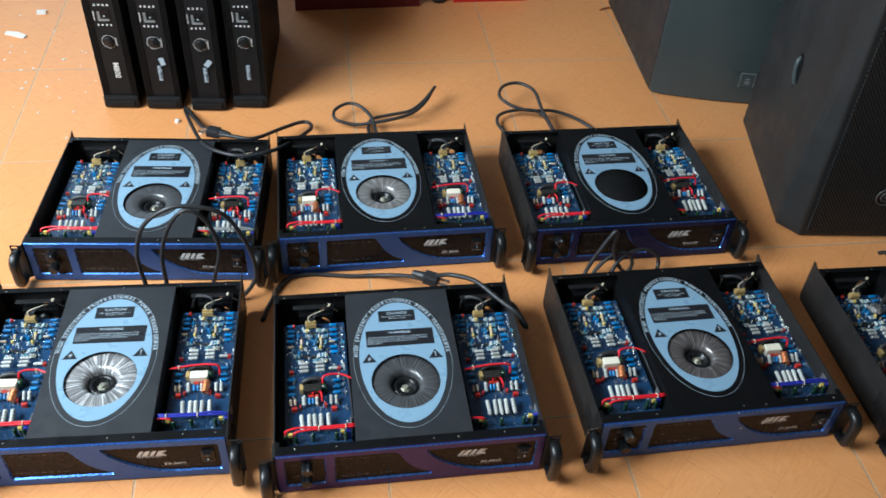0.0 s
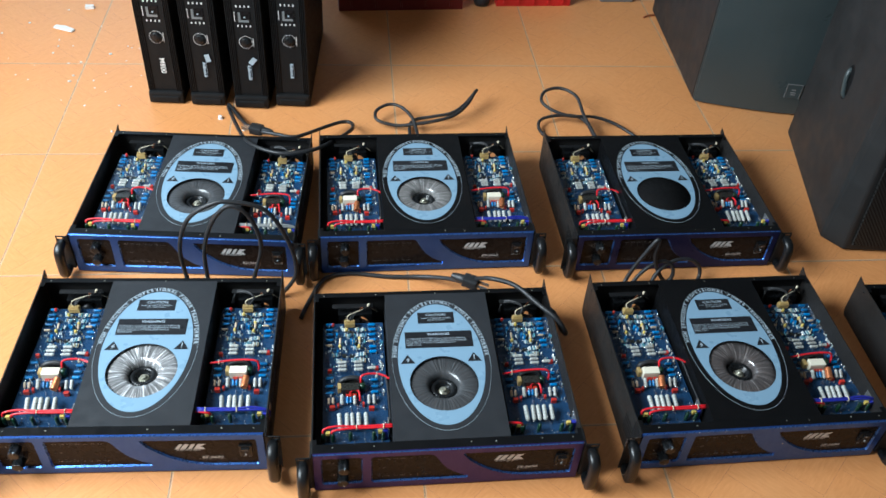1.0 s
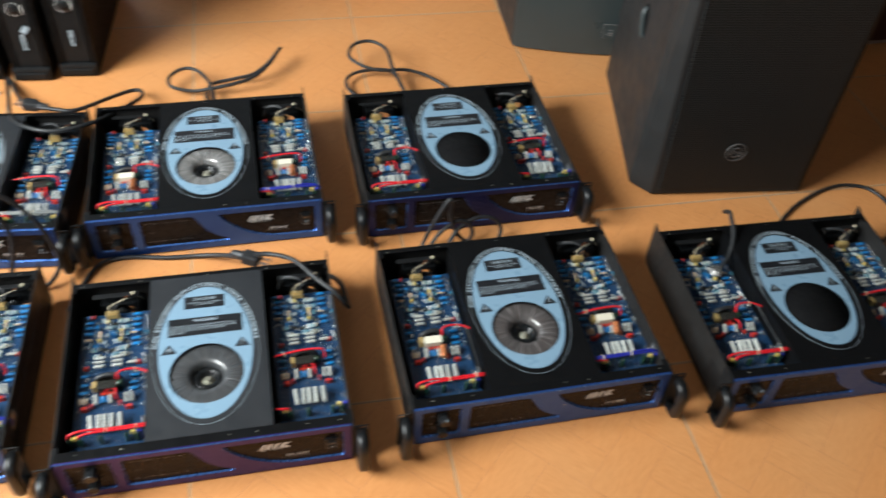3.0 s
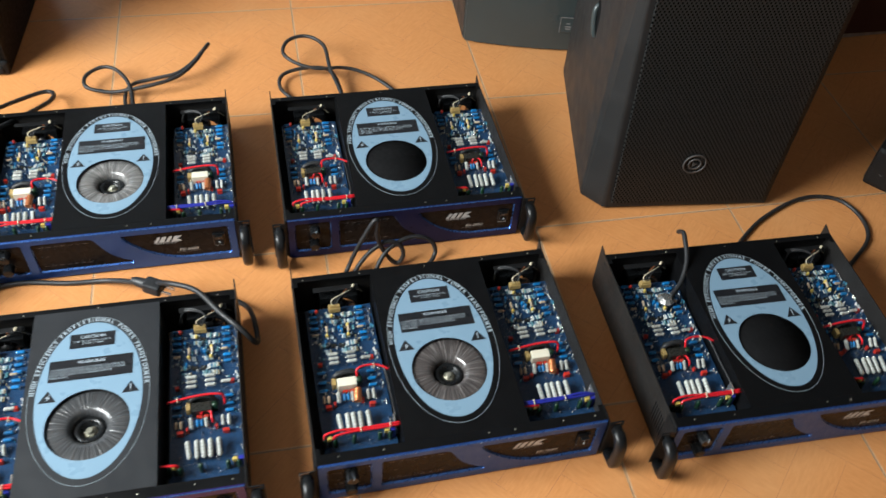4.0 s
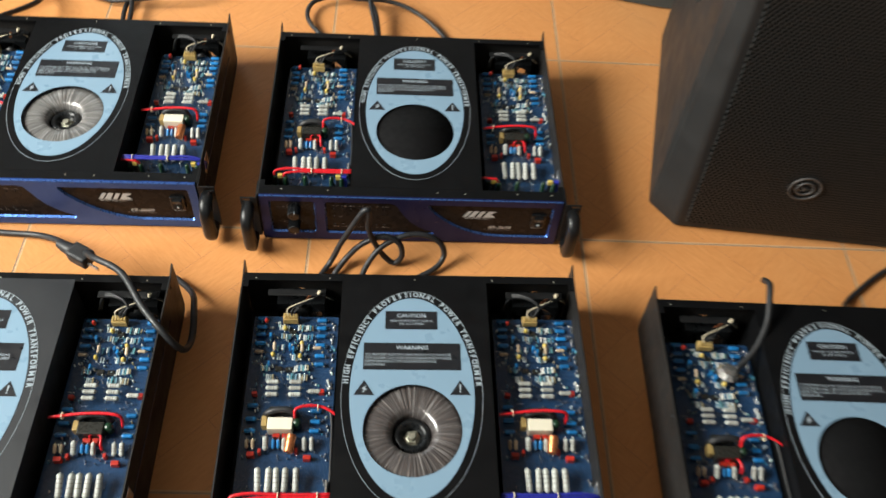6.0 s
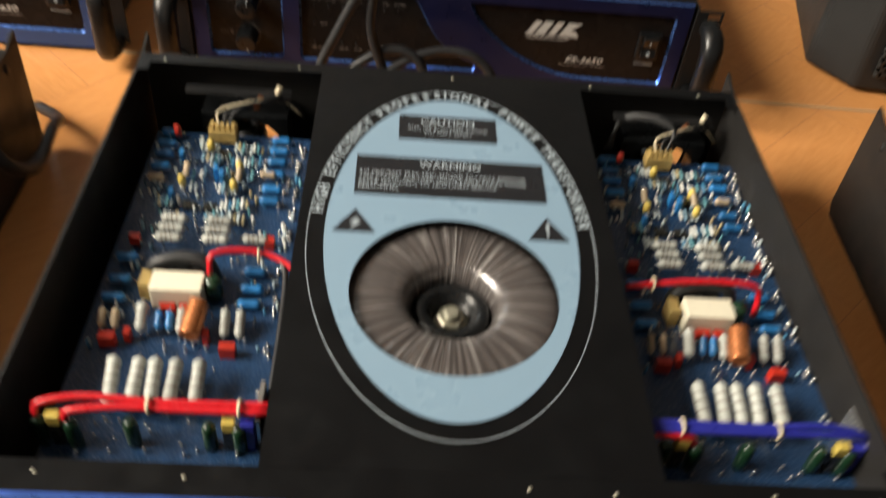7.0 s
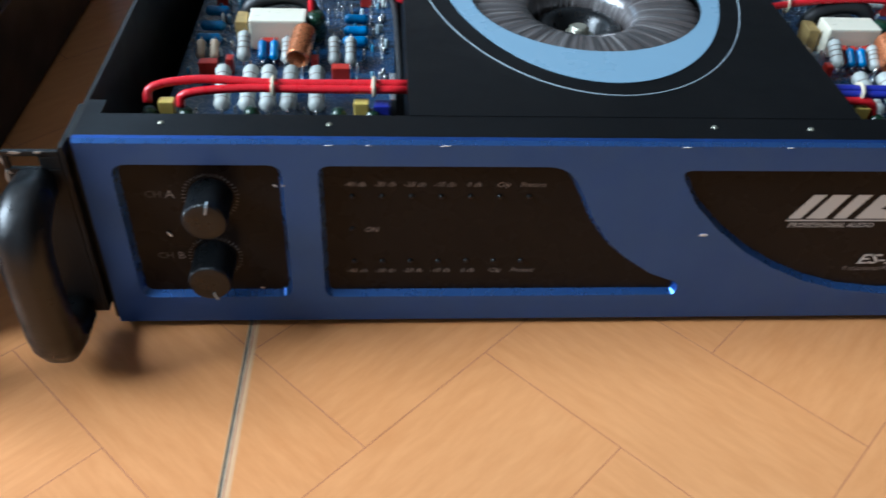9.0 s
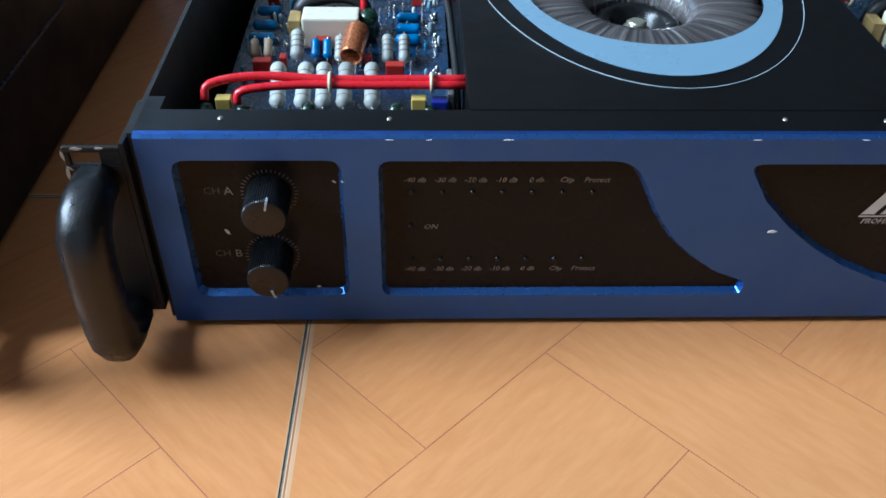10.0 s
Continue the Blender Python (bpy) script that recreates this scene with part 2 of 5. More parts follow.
MAT = {
    "plank": plank_material(),
    "line": material("tile_print_line", (0.40, 0.145, 0.066), 0.5),
    "grout": material("dirty_grout", (0.30, 0.26, 0.20), 0.9, vary=0.2, scale=150, bump=0.4, second=(0.035, 0.03, 0.027)),
    "tile_edge": material("pale_tile_edge", (0.63, 0.46, 0.27), 0.5, vary=0.12, scale=40),
    "soft_edge": material("worn_tile_glaze", (0.62, 0.37, 0.185), 0.5, vary=0.08, scale=60),
    "wall": material("wall_paint", (0.30, 0.32, 0.34), 0.8, vary=0.06, scale=3, bump=0.1),
    # wall out of view, made dark to limit light bounced into shadows
    "east_wall": material("dark_bounce_wall", (0.05, 0.042, 0.036), 0.8, vary=0.08, scale=3, bump=0.1),
    "ceiling": material("ceiling_paint", (0.22, 0.23, 0.24), 0.9, vary=0.04, scale=3),
    "steel": material("black_powder_coat", (0.0105, 0.0108, 0.0115), 0.45, vary=0.25, scale=25, bump=0.25, bump_scale=1800, spec=0.3),
    "case": material("worn_black_case_paint", (0.019, 0.0180, 0.0175), 0.5, vary=0.3, scale=12, bump=0.25, bump_scale=1800, spec=0.3),
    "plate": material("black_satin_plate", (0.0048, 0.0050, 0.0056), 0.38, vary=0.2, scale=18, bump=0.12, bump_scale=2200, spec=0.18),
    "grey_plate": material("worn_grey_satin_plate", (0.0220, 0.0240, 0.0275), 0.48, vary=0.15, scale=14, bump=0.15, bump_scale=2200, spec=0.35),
    "blue": material("blue_anodised", (0.050, 0.128, 0.490), 0.38, metal=0.85, vary=0.08, scale=30, bump=0.12, bump_scale=2600),
    "violet": material("violet_blue_anodised", (0.060, 0.047, 0.225), 0.38, metal=0.85, vary=0.08, scale=30, bump=0.12, bump_scale=2600),
    # the blue finish darkened to navy for a front that lies in shade
    "navy": material("shaded_blue_anodised", (0.026, 0.038, 0.165), 0.36, metal=0.85, vary=0.08, scale=30, bump=0.12, bump_scale=2600),
    "blue_edge": material("blue_polished_edge", (0.085, 0.20, 0.58), 0.28, metal=0.8, vary=0.04, scale=60, rough_vary=0.03),
    "acrylic": material("smoked_acrylic", (0.0118, 0.0102, 0.0100), 0.28, vary=0.2, scale=20, spec=0.11),
    "black": material("black_plastic", (0.0078, 0.0087, 0.0097), 0.32, vary=0.2, scale=50, bump=0.08, spec=0.36),
    "tower_black": material("matt_black_panel", (0.0085, 0.0088, 0.0092), 0.55, vary=0.2, scale=40, bump=0.1, spec=0.2),
    "moulded": material("moulded_black_plastic", (0.0062, 0.0068, 0.0076), 0.36, vary=0.2, scale=60, bump=0.12, bump_scale=900, spec=0.45),
    "rubber": material("black_rubber", (0.018, 0.019, 0.021), 0.5, vary=0.25, scale=60, bump=0.1),
    "soft_black": material("matt_black", (0.004, 0.004, 0.0045), 0.85, vary=0.2, spec=0.15),
    "sticker": material("pale_blue_sticker", (0.205, 0.32, 0.425), 0.34, vary=0.03, scale=12, coat=0.15),
    "ink": material("sticker_black_print", (0.012, 0.013, 0.016), 0.35),
    "print": material("pale_print", (0.36, 0.43, 0.48), 0.5, vary=0.05),
    "dim_print": material("grey_print", (0.21, 0.20, 0.195), 0.5, vary=0.05),
    "faint_print": material("faint_print", (0.060, 0.057, 0.055), 0.5, vary=0.05),
    "silver": material("silver_logo", (0.56, 0.60, 0.61), 0.4, vary=0.05),
    "pcb": material("blue_solder_mask", (0.014, 0.045, 0.110), 0.25, vary=0.25, scale=220, second=(0.008, 0.022, 0.050), coat=0.2),
    "grey_res": material("grey_resistor", (0.41, 0.43, 0.40), 0.45, vary=0.15, scale=300, per_object=0.22),
    "band": material("brown_resistor_band", (0.17, 0.13, 0.105), 0.45, vary=0.2, scale=300),
    "cream_res": material("cream_resistor", (0.48, 0.38, 0.26), 0.45, vary=0.15, scale=300, per_object=0.3),
    "blue_res": material("blue_resistor", (0.012, 0.16, 0.42), 0.32, vary=0.2, scale=300, per_object=0.3),
    "red_cap": material("red_film_capacitor", (0.42, 0.025, 0.014), 0.35, vary=0.12, scale=200, per_object=0.2),
    "yellow": material("yellow_film_capacitor", (0.62, 0.47, 0.11), 0.4, vary=0.1, scale=200),
    "green": material("green_choke", (0.008, 0.034, 0.016), 0.3, vary=0.25, scale=300, coat=0.3),
    "copper": material("copper_coil", (0.74, 0.27, 0.11), 0.3, metal=0.75, vary=0.2, scale=500),
    "brass": material("brass_connector", (0.52, 0.37, 0.14), 0.42, metal=0.2, vary=0.25, scale=200),
    "tin": material("tinned_metal", (0.74, 0.74, 0.72), 0.20, metal=0.9, vary=0.15, scale=200),
    "relay": material("cream_relay", (0.74, 0.70, 0.56), 0.35, vary=0.04, scale=100),
    "dark_relay": material("dark_relay", (0.020, 0.020, 0.017), 0.3, vary=0.2, scale=100),
    "red_wire": material("red_wire", (0.60, 0.012, 0.022), 0.32, vary=0.1, scale=100),
    "blue_wire": material("blue_wire", (0.022, 0.028, 0.30), 0.35, vary=0.1, scale=100),
    "grey_wire": material("grey_wire", (0.19, 0.20, 0.20), 0.4, vary=0.2),
    "ivory": material("ivory_nylon", (0.64, 0.56, 0.40), 0.5, vary=0.06),
    "white": material("white_scrap", (0.70, 0.69, 0.66), 0.7, vary=0.1, scale=120),
    "tiny": tiny_material(),
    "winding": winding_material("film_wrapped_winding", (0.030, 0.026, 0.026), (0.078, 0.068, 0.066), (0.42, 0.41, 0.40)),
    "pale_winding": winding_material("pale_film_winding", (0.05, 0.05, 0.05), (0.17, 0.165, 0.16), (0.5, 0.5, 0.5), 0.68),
    # white streaks paint the window's glints on one transformer's film
    "white_winding": winding_material("glint_streaked_film_winding", (0.025, 0.025, 0.025), (0.24, 0.24, 0.24), (0.95, 0.95, 0.95), 0.60),
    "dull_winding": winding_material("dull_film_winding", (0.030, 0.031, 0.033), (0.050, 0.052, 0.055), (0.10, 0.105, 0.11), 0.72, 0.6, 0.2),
    "cabinet": material("black_cabinet_paint", (0.0210, 0.0215, 0.0220), 0.55, vary=0.25, scale=9, bump=0.35, bump_scale=700, spec=0.3),
    "cabinet_front": material("dark_grey_green_front", (0.043, 0.056, 0.058), 0.36, vary=0.15, scale=5, bump=0.12, bump_scale=1500, spec=0.5),
    "grille": grille_material(),
    # red plastic with the shade round the left crate put into its colour
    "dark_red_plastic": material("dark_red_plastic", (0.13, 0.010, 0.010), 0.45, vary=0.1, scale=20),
    "zinc": material("dull_zinc", (0.46, 0.45, 0.36), 0.38, metal=0.7, vary=0.2, scale=300),
    "red_plastic": material("red_plastic", (0.50, 0.014, 0.014), 0.4, vary=0.1, scale=20),
    "maroon": material("maroon_case", (0.035, 0.008, 0.007), 0.4, vary=0.2, scale=10),
    "pale_edge": material("pale_scuffed_edge", (0.40, 0.34, 0.28), 0.6, vary=0.3, scale=60),
    "copper_scrap": material("copper_scrap", (0.45, 0.16, 0.07), 0.35, metal=0.6),
}

# ---- mesh helpers ----
MESHES = {}


def box(bm, x0, x1, y0, y1, z0, z1, bevel=0.0, mi=0):
    vs = [bm.verts.new(p) for p in ((x0, y0, z0), (x1, y0, z0), (x1, y1, z0), (x0, y1, z0), (x0, y0, z1), (x1, y0, z1), (x1, y1, z1), (x0, y1, z1))]
    fs = [bm.faces.new([vs[i] for i in q]) for q in ((0, 3, 2, 1), (4, 5, 6, 7), (0, 1, 5, 4), (1, 2, 6, 5), (2, 3, 7, 6), (3, 0, 4, 7))]
    for f in fs:
        f.material_index = mi
    if bevel:
        es = list({e for f in fs for e in f.edges})
        r = bmesh.ops.bevel(bm, geom=es, offset=bevel, segments=2, profile=0.6, affect="EDGES")
        for f in r["faces"]:
            f.material_index = mi
    return fs


def prism(bm, outline, z0, z1, mi=0, axis="z"):
    """A straight prism over an outline of (a, b) points; axis z: (a, b, z), axis x: (z, a, b), axis y: (a, z, b)."""
    def put(a, b, c):
        return {"z": (a, b, c), "x": (c, a, b), "y": (a, c, b)}[axis]
    lo = [bm.verts.new(put(a, b, z0)) for a, b in outline]
    hi = [bm.verts.new(put(a, b, z1)) for a, b in outline]
    n = len(outline)
    fs = [bm.faces.new(lo[::-1]), bm.faces.new(hi)]
    fs += [bm.faces.new((lo[i], lo[(i + 1) % n], hi[(i + 1) % n], hi[i])) for i in range(n)]
    for f in fs:
        f.material_index = mi
    return fs


def lathe(bm, profile, n=24, at=(0, 0, 0), axis="z", mi=0, smooth=True):
    """Turns (r, h) points about an axis; closes ends of zero radius."""
    rings = []
    for r, h in profile:
        ring = []
        for k in range(n if r > 1e-6 else 1):
            a = 2 * math.pi * k / n
            p = (r * math.cos(a), r * math.sin(a), h)
            if axis == "y":
                p = (p[0], -p[2], p[1])
            elif axis == "x":
                p = (p[2], p[0], p[1])
            ring.append(bm.verts.new((p[0] + at[0], p[1] + at[1], p[2] + at[2])))
        rings.append(ring)
    for a, b in zip(rings, rings[1:]):
        for k in range(n):
            q = [a[k % len(a)], a[(k + 1) % len(a)], b[(k + 1) % len(b)], b[k % len(b)]]
            q = list(dict.fromkeys(q))
            if len(q) > 2:
                f = bm.faces.new(q)
                f.material_index, f.smooth = mi, smooth


def smooth_path(points, step=4):
    """Catmull-Rom through the points."""
    p = [Vector(q) for q in points]
    p = [2 * p[0] - p[1], *p, 2 * p[-1] - p[-2]]
    out = []
    for i in range(1, len(p) - 2):
        for s in range(step):
            t = s / step
            a, b, c, d = p[i - 1:i + 3]
            out.append(0.5 * (2 * b + (c - a) * t + (2 * a - 5 * b + 4 * c - d) * t * t + (3 * b - a - 3 * c + d) * t ** 3))
    return out + [p[-2]]


def tube(bm, points, r, n=8, step=4, mi=0, flat=1.0):
    path = smooth_path(points, step) if step > 1 else [Vector(q) for q in points]
    rings, up = [], Vector((0.13, 0.21, 1)).normalized()
    for i, q in enumerate(path):
        d = (path[min(i + 1, len(path) - 1)] - path[max(i - 1, 0)]).normalized()
        side = d.cross(up)
        if side.length < 0.1:
            side = d.cross(Vector((1, 0, 0)))
        side.normalize()
        top = side.cross(d).normalized()
        up = top
        rings.append([bm.verts.new(q + r * (math.cos(2 * math.pi * k / n) * side + flat * math.sin(2 * math.pi * k / n) * top)) for k in range(n)])
    for a, b in zip(rings, rings[1:]):
        for k in range(n):
            f = bm.faces.new((a[k], a[(k + 1) % n], b[(k + 1) % n], b[k]))
            f.smooth, f.material_index = True, mi
    for ring in (rings[0][::-1], rings[-1]):
        bm.faces.new(ring).material_index = mi


def finish(bm, name, mats):
    bmesh.ops.recalc_face_normals(bm, faces=bm.faces)
    me = bpy.data.meshes.new(name)
    bm.to_mesh(me)
    bm.free()
    for m in (mats if isinstance(mats, (list, tuple)) else [mats]):
        me.materials.append(MAT[m])
    return me


def mesh(key, mats, make):
    """A mesh made once under its key and shared."""
    if key not in MESHES:
        bm = bmesh.new()
        make(bm)
        MESHES[key] = finish(bm, key, mats)
    return MESHES[key]


def part(name, me, parent=None, m=None, label=""):
    ob = new(name, me)
    ob.parent = parent
    if m is not None:
        ob.matrix_basis = m
    return tagged(ob, label)


def thing(name, m, label, category, group=""):
    ob = new(name)
    ob.empty_display_size = 0.05
    ob.matrix_basis = m
    return tagged(ob, label, category, group)


def at(x, y, z, rz=0.0):
    return pose(x, y, z, 0, 0, rz)


def letters(body, size, align="CENTER", shear=0.0, bold=0.0):
    """Flat letters in the xy plane, as a mesh."""
    key = f"text_{body}_{size}_{align}"
    if key in MESHES:
        return MESHES[key]
    cu = bpy.data.curves.new("writing", "FONT")
    cu.body, cu.size, cu.align_x, cu.align_y, cu.shear, cu.offset = body, size, align, "CENTER", shear, bold
    cu.resolution_u = 2
    ob = new("writing", cu)
    bpy.context.view_layer.update()
    me = bpy.data.meshes.new_from_object(ob.evaluated_get(bpy.context.evaluated_depsgraph_get()))
    bpy.data.objects.remove(ob)
    MESHES[key] = me
    return me


def writing(name, body, size, mat, parent, m, align="CENTER", shear=0.0, bold=0.0):
    me = letters(body, size, align, shear, bold)
    if not me.materials:
        me.materials.append(MAT[mat])
    return part(name, me, parent, m)


FRONT = pose(0, 0, 0, 90, 0, 0)      # turns the xy plane to face -y


def on_front(x, y, z):
    return Matrix.Translation((x, y, z)) @ FRONT


# ---- the room ----
def room():
    bm = bmesh.new()
    box(bm, -2.7, 3.3, -2.8, 3.4, -0.06, -0.0005)
    floor = tagged(new("floor", finish(bm, "floor", "grout")), "orange wood-print floor tiles with worn narrow joints", "floor", kind="structure")
    x0, x1, y0, y1, h = -2.6, 3.2, -2.7, 3.3, 2.9

    def wall(name, boxes, label="plain painted wall", paint="wall"):
        b = bmesh.new()
        for q in boxes:
            box(b, *q)
        tagged(new(name, finish(b, name, paint)), label, "wall", kind="structure")

    d0, d1, db, dt = -0.9, 0.85, 1.0, 2.75      # the window in the west wall
    wall("wall_west", [(x0 - 0.12, x0, y0, d0, 0, h), (x0 - 0.12, x0, d1, y1, 0, h), (x0 - 0.12, x0, d0, d1, dt, h), (x0 - 0.12, x0, d0, d1, 0, db)], "painted wall with a large window opening")
    wall("wall_east", [(x1, x1 + 0.12, y0, y1, 0, h)], "unseen dark wall that limits bounced light", "east_wall")
    w0, w1, z1 = -2.35, -1.15, 2.15
    wall("wall_north", [(x0, w0, y1, y1 + 0.12, 0, h), (w1, x1, y1, y1 + 0.12, 0, h), (w0, w1, y1, y1 + 0.12, z1, h)], "painted wall with an open doorway")
    wall("wall_south", [(x0, x1, y0 - 0.12, y0, 0, h)])
    bm = bmesh.new()
    box(bm, x0 - 0.12, x1 + 0.12, y0 - 0.12, y1 + 0.12, h, h + 0.1)
    tagged(new("ceiling", finish(bm, "ceiling", "ceiling")), "plain pale ceiling", "ceiling", kind="structure")
    return floor


FLOOR = room()
TILE, TILE_TURN, TILE_AT = 0.411, -1.2, (-0.131, 1.326)


def clip(poly, low, high):
    """The part of a convex outline inside the square from low to high."""
    for ax, sgn in ((0, 1), (0, -1), (1, 1), (1, -1)):
        half = high if sgn > 0 else -low
        out = []
        for i, p in enumerate(poly):
            q = poly[(i + 1) % len(poly)]
            a, b = half - sgn * p[ax], half - sgn * q[ax]
            if a >= 0:
                out.append(p)
            if (a > 0 and b < 0) or (a < 0 and b > 0):
                t = a / (a - b)
                out.append((p[0] + t * (q[0] - p[0]), p[1] + t * (q[1] - p[1])))
        poly = out
        if not poly:
            return []
    return poly


def tile_mesh():
    """A tile with a herringbone wood print: planks at 45 degrees with thin sunk lines between them."""
    bm = bmesh.new()
    half, gap, w, n = TILE / 2 - 0.0005, 0.00024, 0.0727, 2
    box(bm, -half + 0.0006, half - 0.0006, -half + 0.0006, half - 0.0006, -0.0035, -0.00004, mi=1)
    uv = bm.loops.layers.uv.new("UVMap")
    c = math.sqrt(0.5)
    for i in range(-12, 13):
        for j in range(-12, 13):
            d = (i - j) % (2 * n)
            if d == 0:
                r = (i * w, j * w, (i + n) * w, (j + 1) * w, 0)
            elif d == 2 * n - 1:
                r = (i * w, j * w, (i + 1) * w, (j + n) * w, 1)
            else:
                continue
            x0, y0, x1, y1 = r[0] + gap, r[1] + gap, r[2] - gap, r[3] - gap
            ox, oy = -0.1517, -0.0571
            quad = [((x - y) * c + ox, (x + y) * c + oy) for x, y in ((x0, y0), (x1, y0), (x1, y1), (x0, y1))]
            poly = clip(quad, -half + 0.0032, half - 0.0007)
            poly = [p for q, p in enumerate(poly) if (Vector(p) - Vector(poly[q - 1])).length > 1e-5]
            if len(poly) < 3:
                continue
            try:
                f = bm.faces.new([bm.verts.new((x, y, 0)) for x, y in poly])
            except ValueError:
                continue
            f.material_index = 0
            for lp in f.loops:
                x, y = lp.vert.co.x - ox, lp.vert.co.y - oy
                a, b = (x + y) * c, (y - x) * c
                lp[uv].uv = (a, b) if r[4] == 0 else (b + 3.1, a)
    # worn edges of the glaze in two steps, sloping into the joint; wider on two sides
    rings = [[(a, a), (b, a), (b, b), (a, b)] for a, b in ((-half + 0.0032, half - 0.0007), (-half + 0.0018, half - 0.0004), (-half + 0.0001, half - 0.0001))]
    for step in (0, 1):
        for k in range(4):
            q = (k + 1) % 4
            z0, z1 = (0.0, -0.00002) if step == 0 else (-0.00002, -0.0001)
            f = bm.faces.new([bm.verts.new(v) for v in ((*rings[step + 1][k], z1), (*rings[step + 1][q], z1), (*rings[step][q], z0), (*rings[step][k], z0))])
            f.material_index = 3 - step
    bm.normal_update()
    for f in bm.faces:
        if f.normal.z < 0 and f.material_index != 1:
            f.normal_flip()
    me = bpy.data.meshes.new("tile")
    bm.to_mesh(me)
    bm.free()
    me.materials.append(MAT["plank"])
    me.materials.append(MAT["line"])
    me.materials.append(MAT["tile_edge"])
    me.materials.append(MAT["soft_edge"])
    return me


# ---- power amplifier ----
CX, CY = 0.0025, 0.1825             # middle of the oval sticker
HOLE = (0.003, 0.1340, 0.0580)      # the round opening over the transformer


def ellipse(a, b, n=96, cx=CX, cy=CY):
    return [(cx + a * math.cos(2 * math.pi * k / n), cy + b * math.sin(2 * math.pi * k / n)) for k in range(n)]


def ring_sheet(bm, outer, inner, z0, z1, mi=0):
    """A flat ring between two outlines of the same count, with thickness."""
    n = len(outer)
    v = [[bm.verts.new((x, y, z)) for x, y in o] for o in (outer, inner) for z in (z0, z1)]
    for k in range(n):
        j = (k + 1) % n
        for q in ((v[1][k], v[1][j], v[3][j], v[3][k]), (v[0][j], v[0][k], v[2][k], v[2][j]), (v[0][k], v[0][j], v[1][j], v[1][k]), (v[2][j], v[2][k], v[3][k], v[3][j])):
            bm.faces.new(q).material_index = mi


def make_chassis(bm):
    box(bm, -0.2165, 0.2165, 0.003, 0.356, 0.003, 0.0048)
    side = [(0.004, 0.003), (0.364, 0.003), (0.370, 0.012), (0.3715, 0.1045), (0.3675, 0.1035), (0.352, 0.0988), (0.004, 0.0985)]
    for s in (-1, 1):
        prism(bm, side, s * 0.2165, s * 0.2183, axis="x")
    # back sheet with two round fan openings
    for y in (0.3545, 0.3562):
        edges = []
        loops = [[(-0.2163, 0.005), (0.2163, 0.005), (0.2163, 0.097), (-0.2163, 0.097)]]
        loops += [[(fx + 0.028 * math.cos(2 * math.pi * k / 28), 0.0375 + 0.028 * math.sin(2 * math.pi * k / 28)) for k in range(28)] for fx in (-0.1435, 0.1685)]
        for lp in loops:
            vs = [bm.verts.new((px, y, pz)) for px, pz in lp]
            edges += [bm.edges.new((vs[k], vs[(k + 1) % len(vs)])) for k in range(len(vs))]
        bmesh.ops.triangle_fill(bm, use_beauty=True, use_dissolve=False, edges=edges)


T0, T1 = 0.0976, 0.0989


def make_vent_slot(bm):
    box(bm, -0.0002, 0.0002, -0.001, 0.001, 0.03, 0.07)


def make_rivet(bm):
    lathe(bm, [(0, 0.0014), (0.0028, 0.001), (0.0032, 0)], 10, axis="x")


def make_front_strip(bm):
    """The folded top edge behind the front panel, with lips that drop into the two open bays and small corner tabs."""
    box(bm, -0.2163, 0.2163, 0.0037, 0.0205, T0, T1)
    box(bm, -0.205, -0.089, 0.019, 0.0204, 0.078, T0)
    box(bm, 0.1, 0.205, 0.019, 0.0204, 0.078, T0)
    for s in (-1, 1):
        box(bm, s * 0.2095, s * 0.2163, 0.0205, 0.0306, T0, T1)


def make_rear_strip(bm):
    box(bm, -0.2163, 0.2163, 0.3435, 0.3545, T0, T1)
    for s in (-1, 1):
        box(bm, s * 0.2095, s * 0.2163, 0.3335, 0.3435, T0, T1)


SCREWS = ((-0.185, 0.014), (-0.12, 0.0135), (0.035, 0.0135), (0.075, 0.0125), (0.15, 0.014), (0.2, 0.0135), (-0.2, 0.347), (-0.105, 0.3475), (0.006, 0.347), (0.108, 0.3475), (0.19, 0.347))


def make_screw(bm):
    lathe(bm, [(0.0012, 0.0988), (0.0010, 0.0993), (0, 0.0995)], 10)


def make_cover(bm):
    n = 96
    hx, hy, hr = HOLE
    inner = [(hx + hr * math.cos(2 * math.pi * k / n), hy + hr * math.sin(2 * math.pi * k / n)) for k in range(n)]
    x0, x1, y0, y1 = -0.0885, 0.0998, 0.0204, 0.346
    outer = []
    for a, b in inner:
        dx, dy = a - hx, b - hy
        t = min(((x1 - hx) / dx) if dx > 1e-9 else ((x0 - hx) / dx) if dx < -1e-9 else 1e9, ((y1 - hy) / dy) if dy > 1e-9 else ((y0 - hy) / dy) if dy < -1e-9 else 1e9)
        outer.append((hx + dx * t, hy + dy * t))
    # put the corners exactly in
    for cx, cy in ((x0, y0), (x1, y0), (x1, y1), (x0, y1)):
        k = min(range(n), key=lambda q: (outer[q][0] - cx) ** 2 + (outer[q][1] - cy) ** 2)
        outer[k] = (cx, cy)
    ring_sheet(bm, outer, inner, 0.0979, 0.0991)
    box(bm, x0, x0 + 0.0012, y0 + 0.004, y1 - 0.008, 0.03, 0.0978)
    box(bm, x1 - 0.0012, x1, y0 + 0.004, y1 - 0.008, 0.03, 0.0978)


ZS = 0.0992


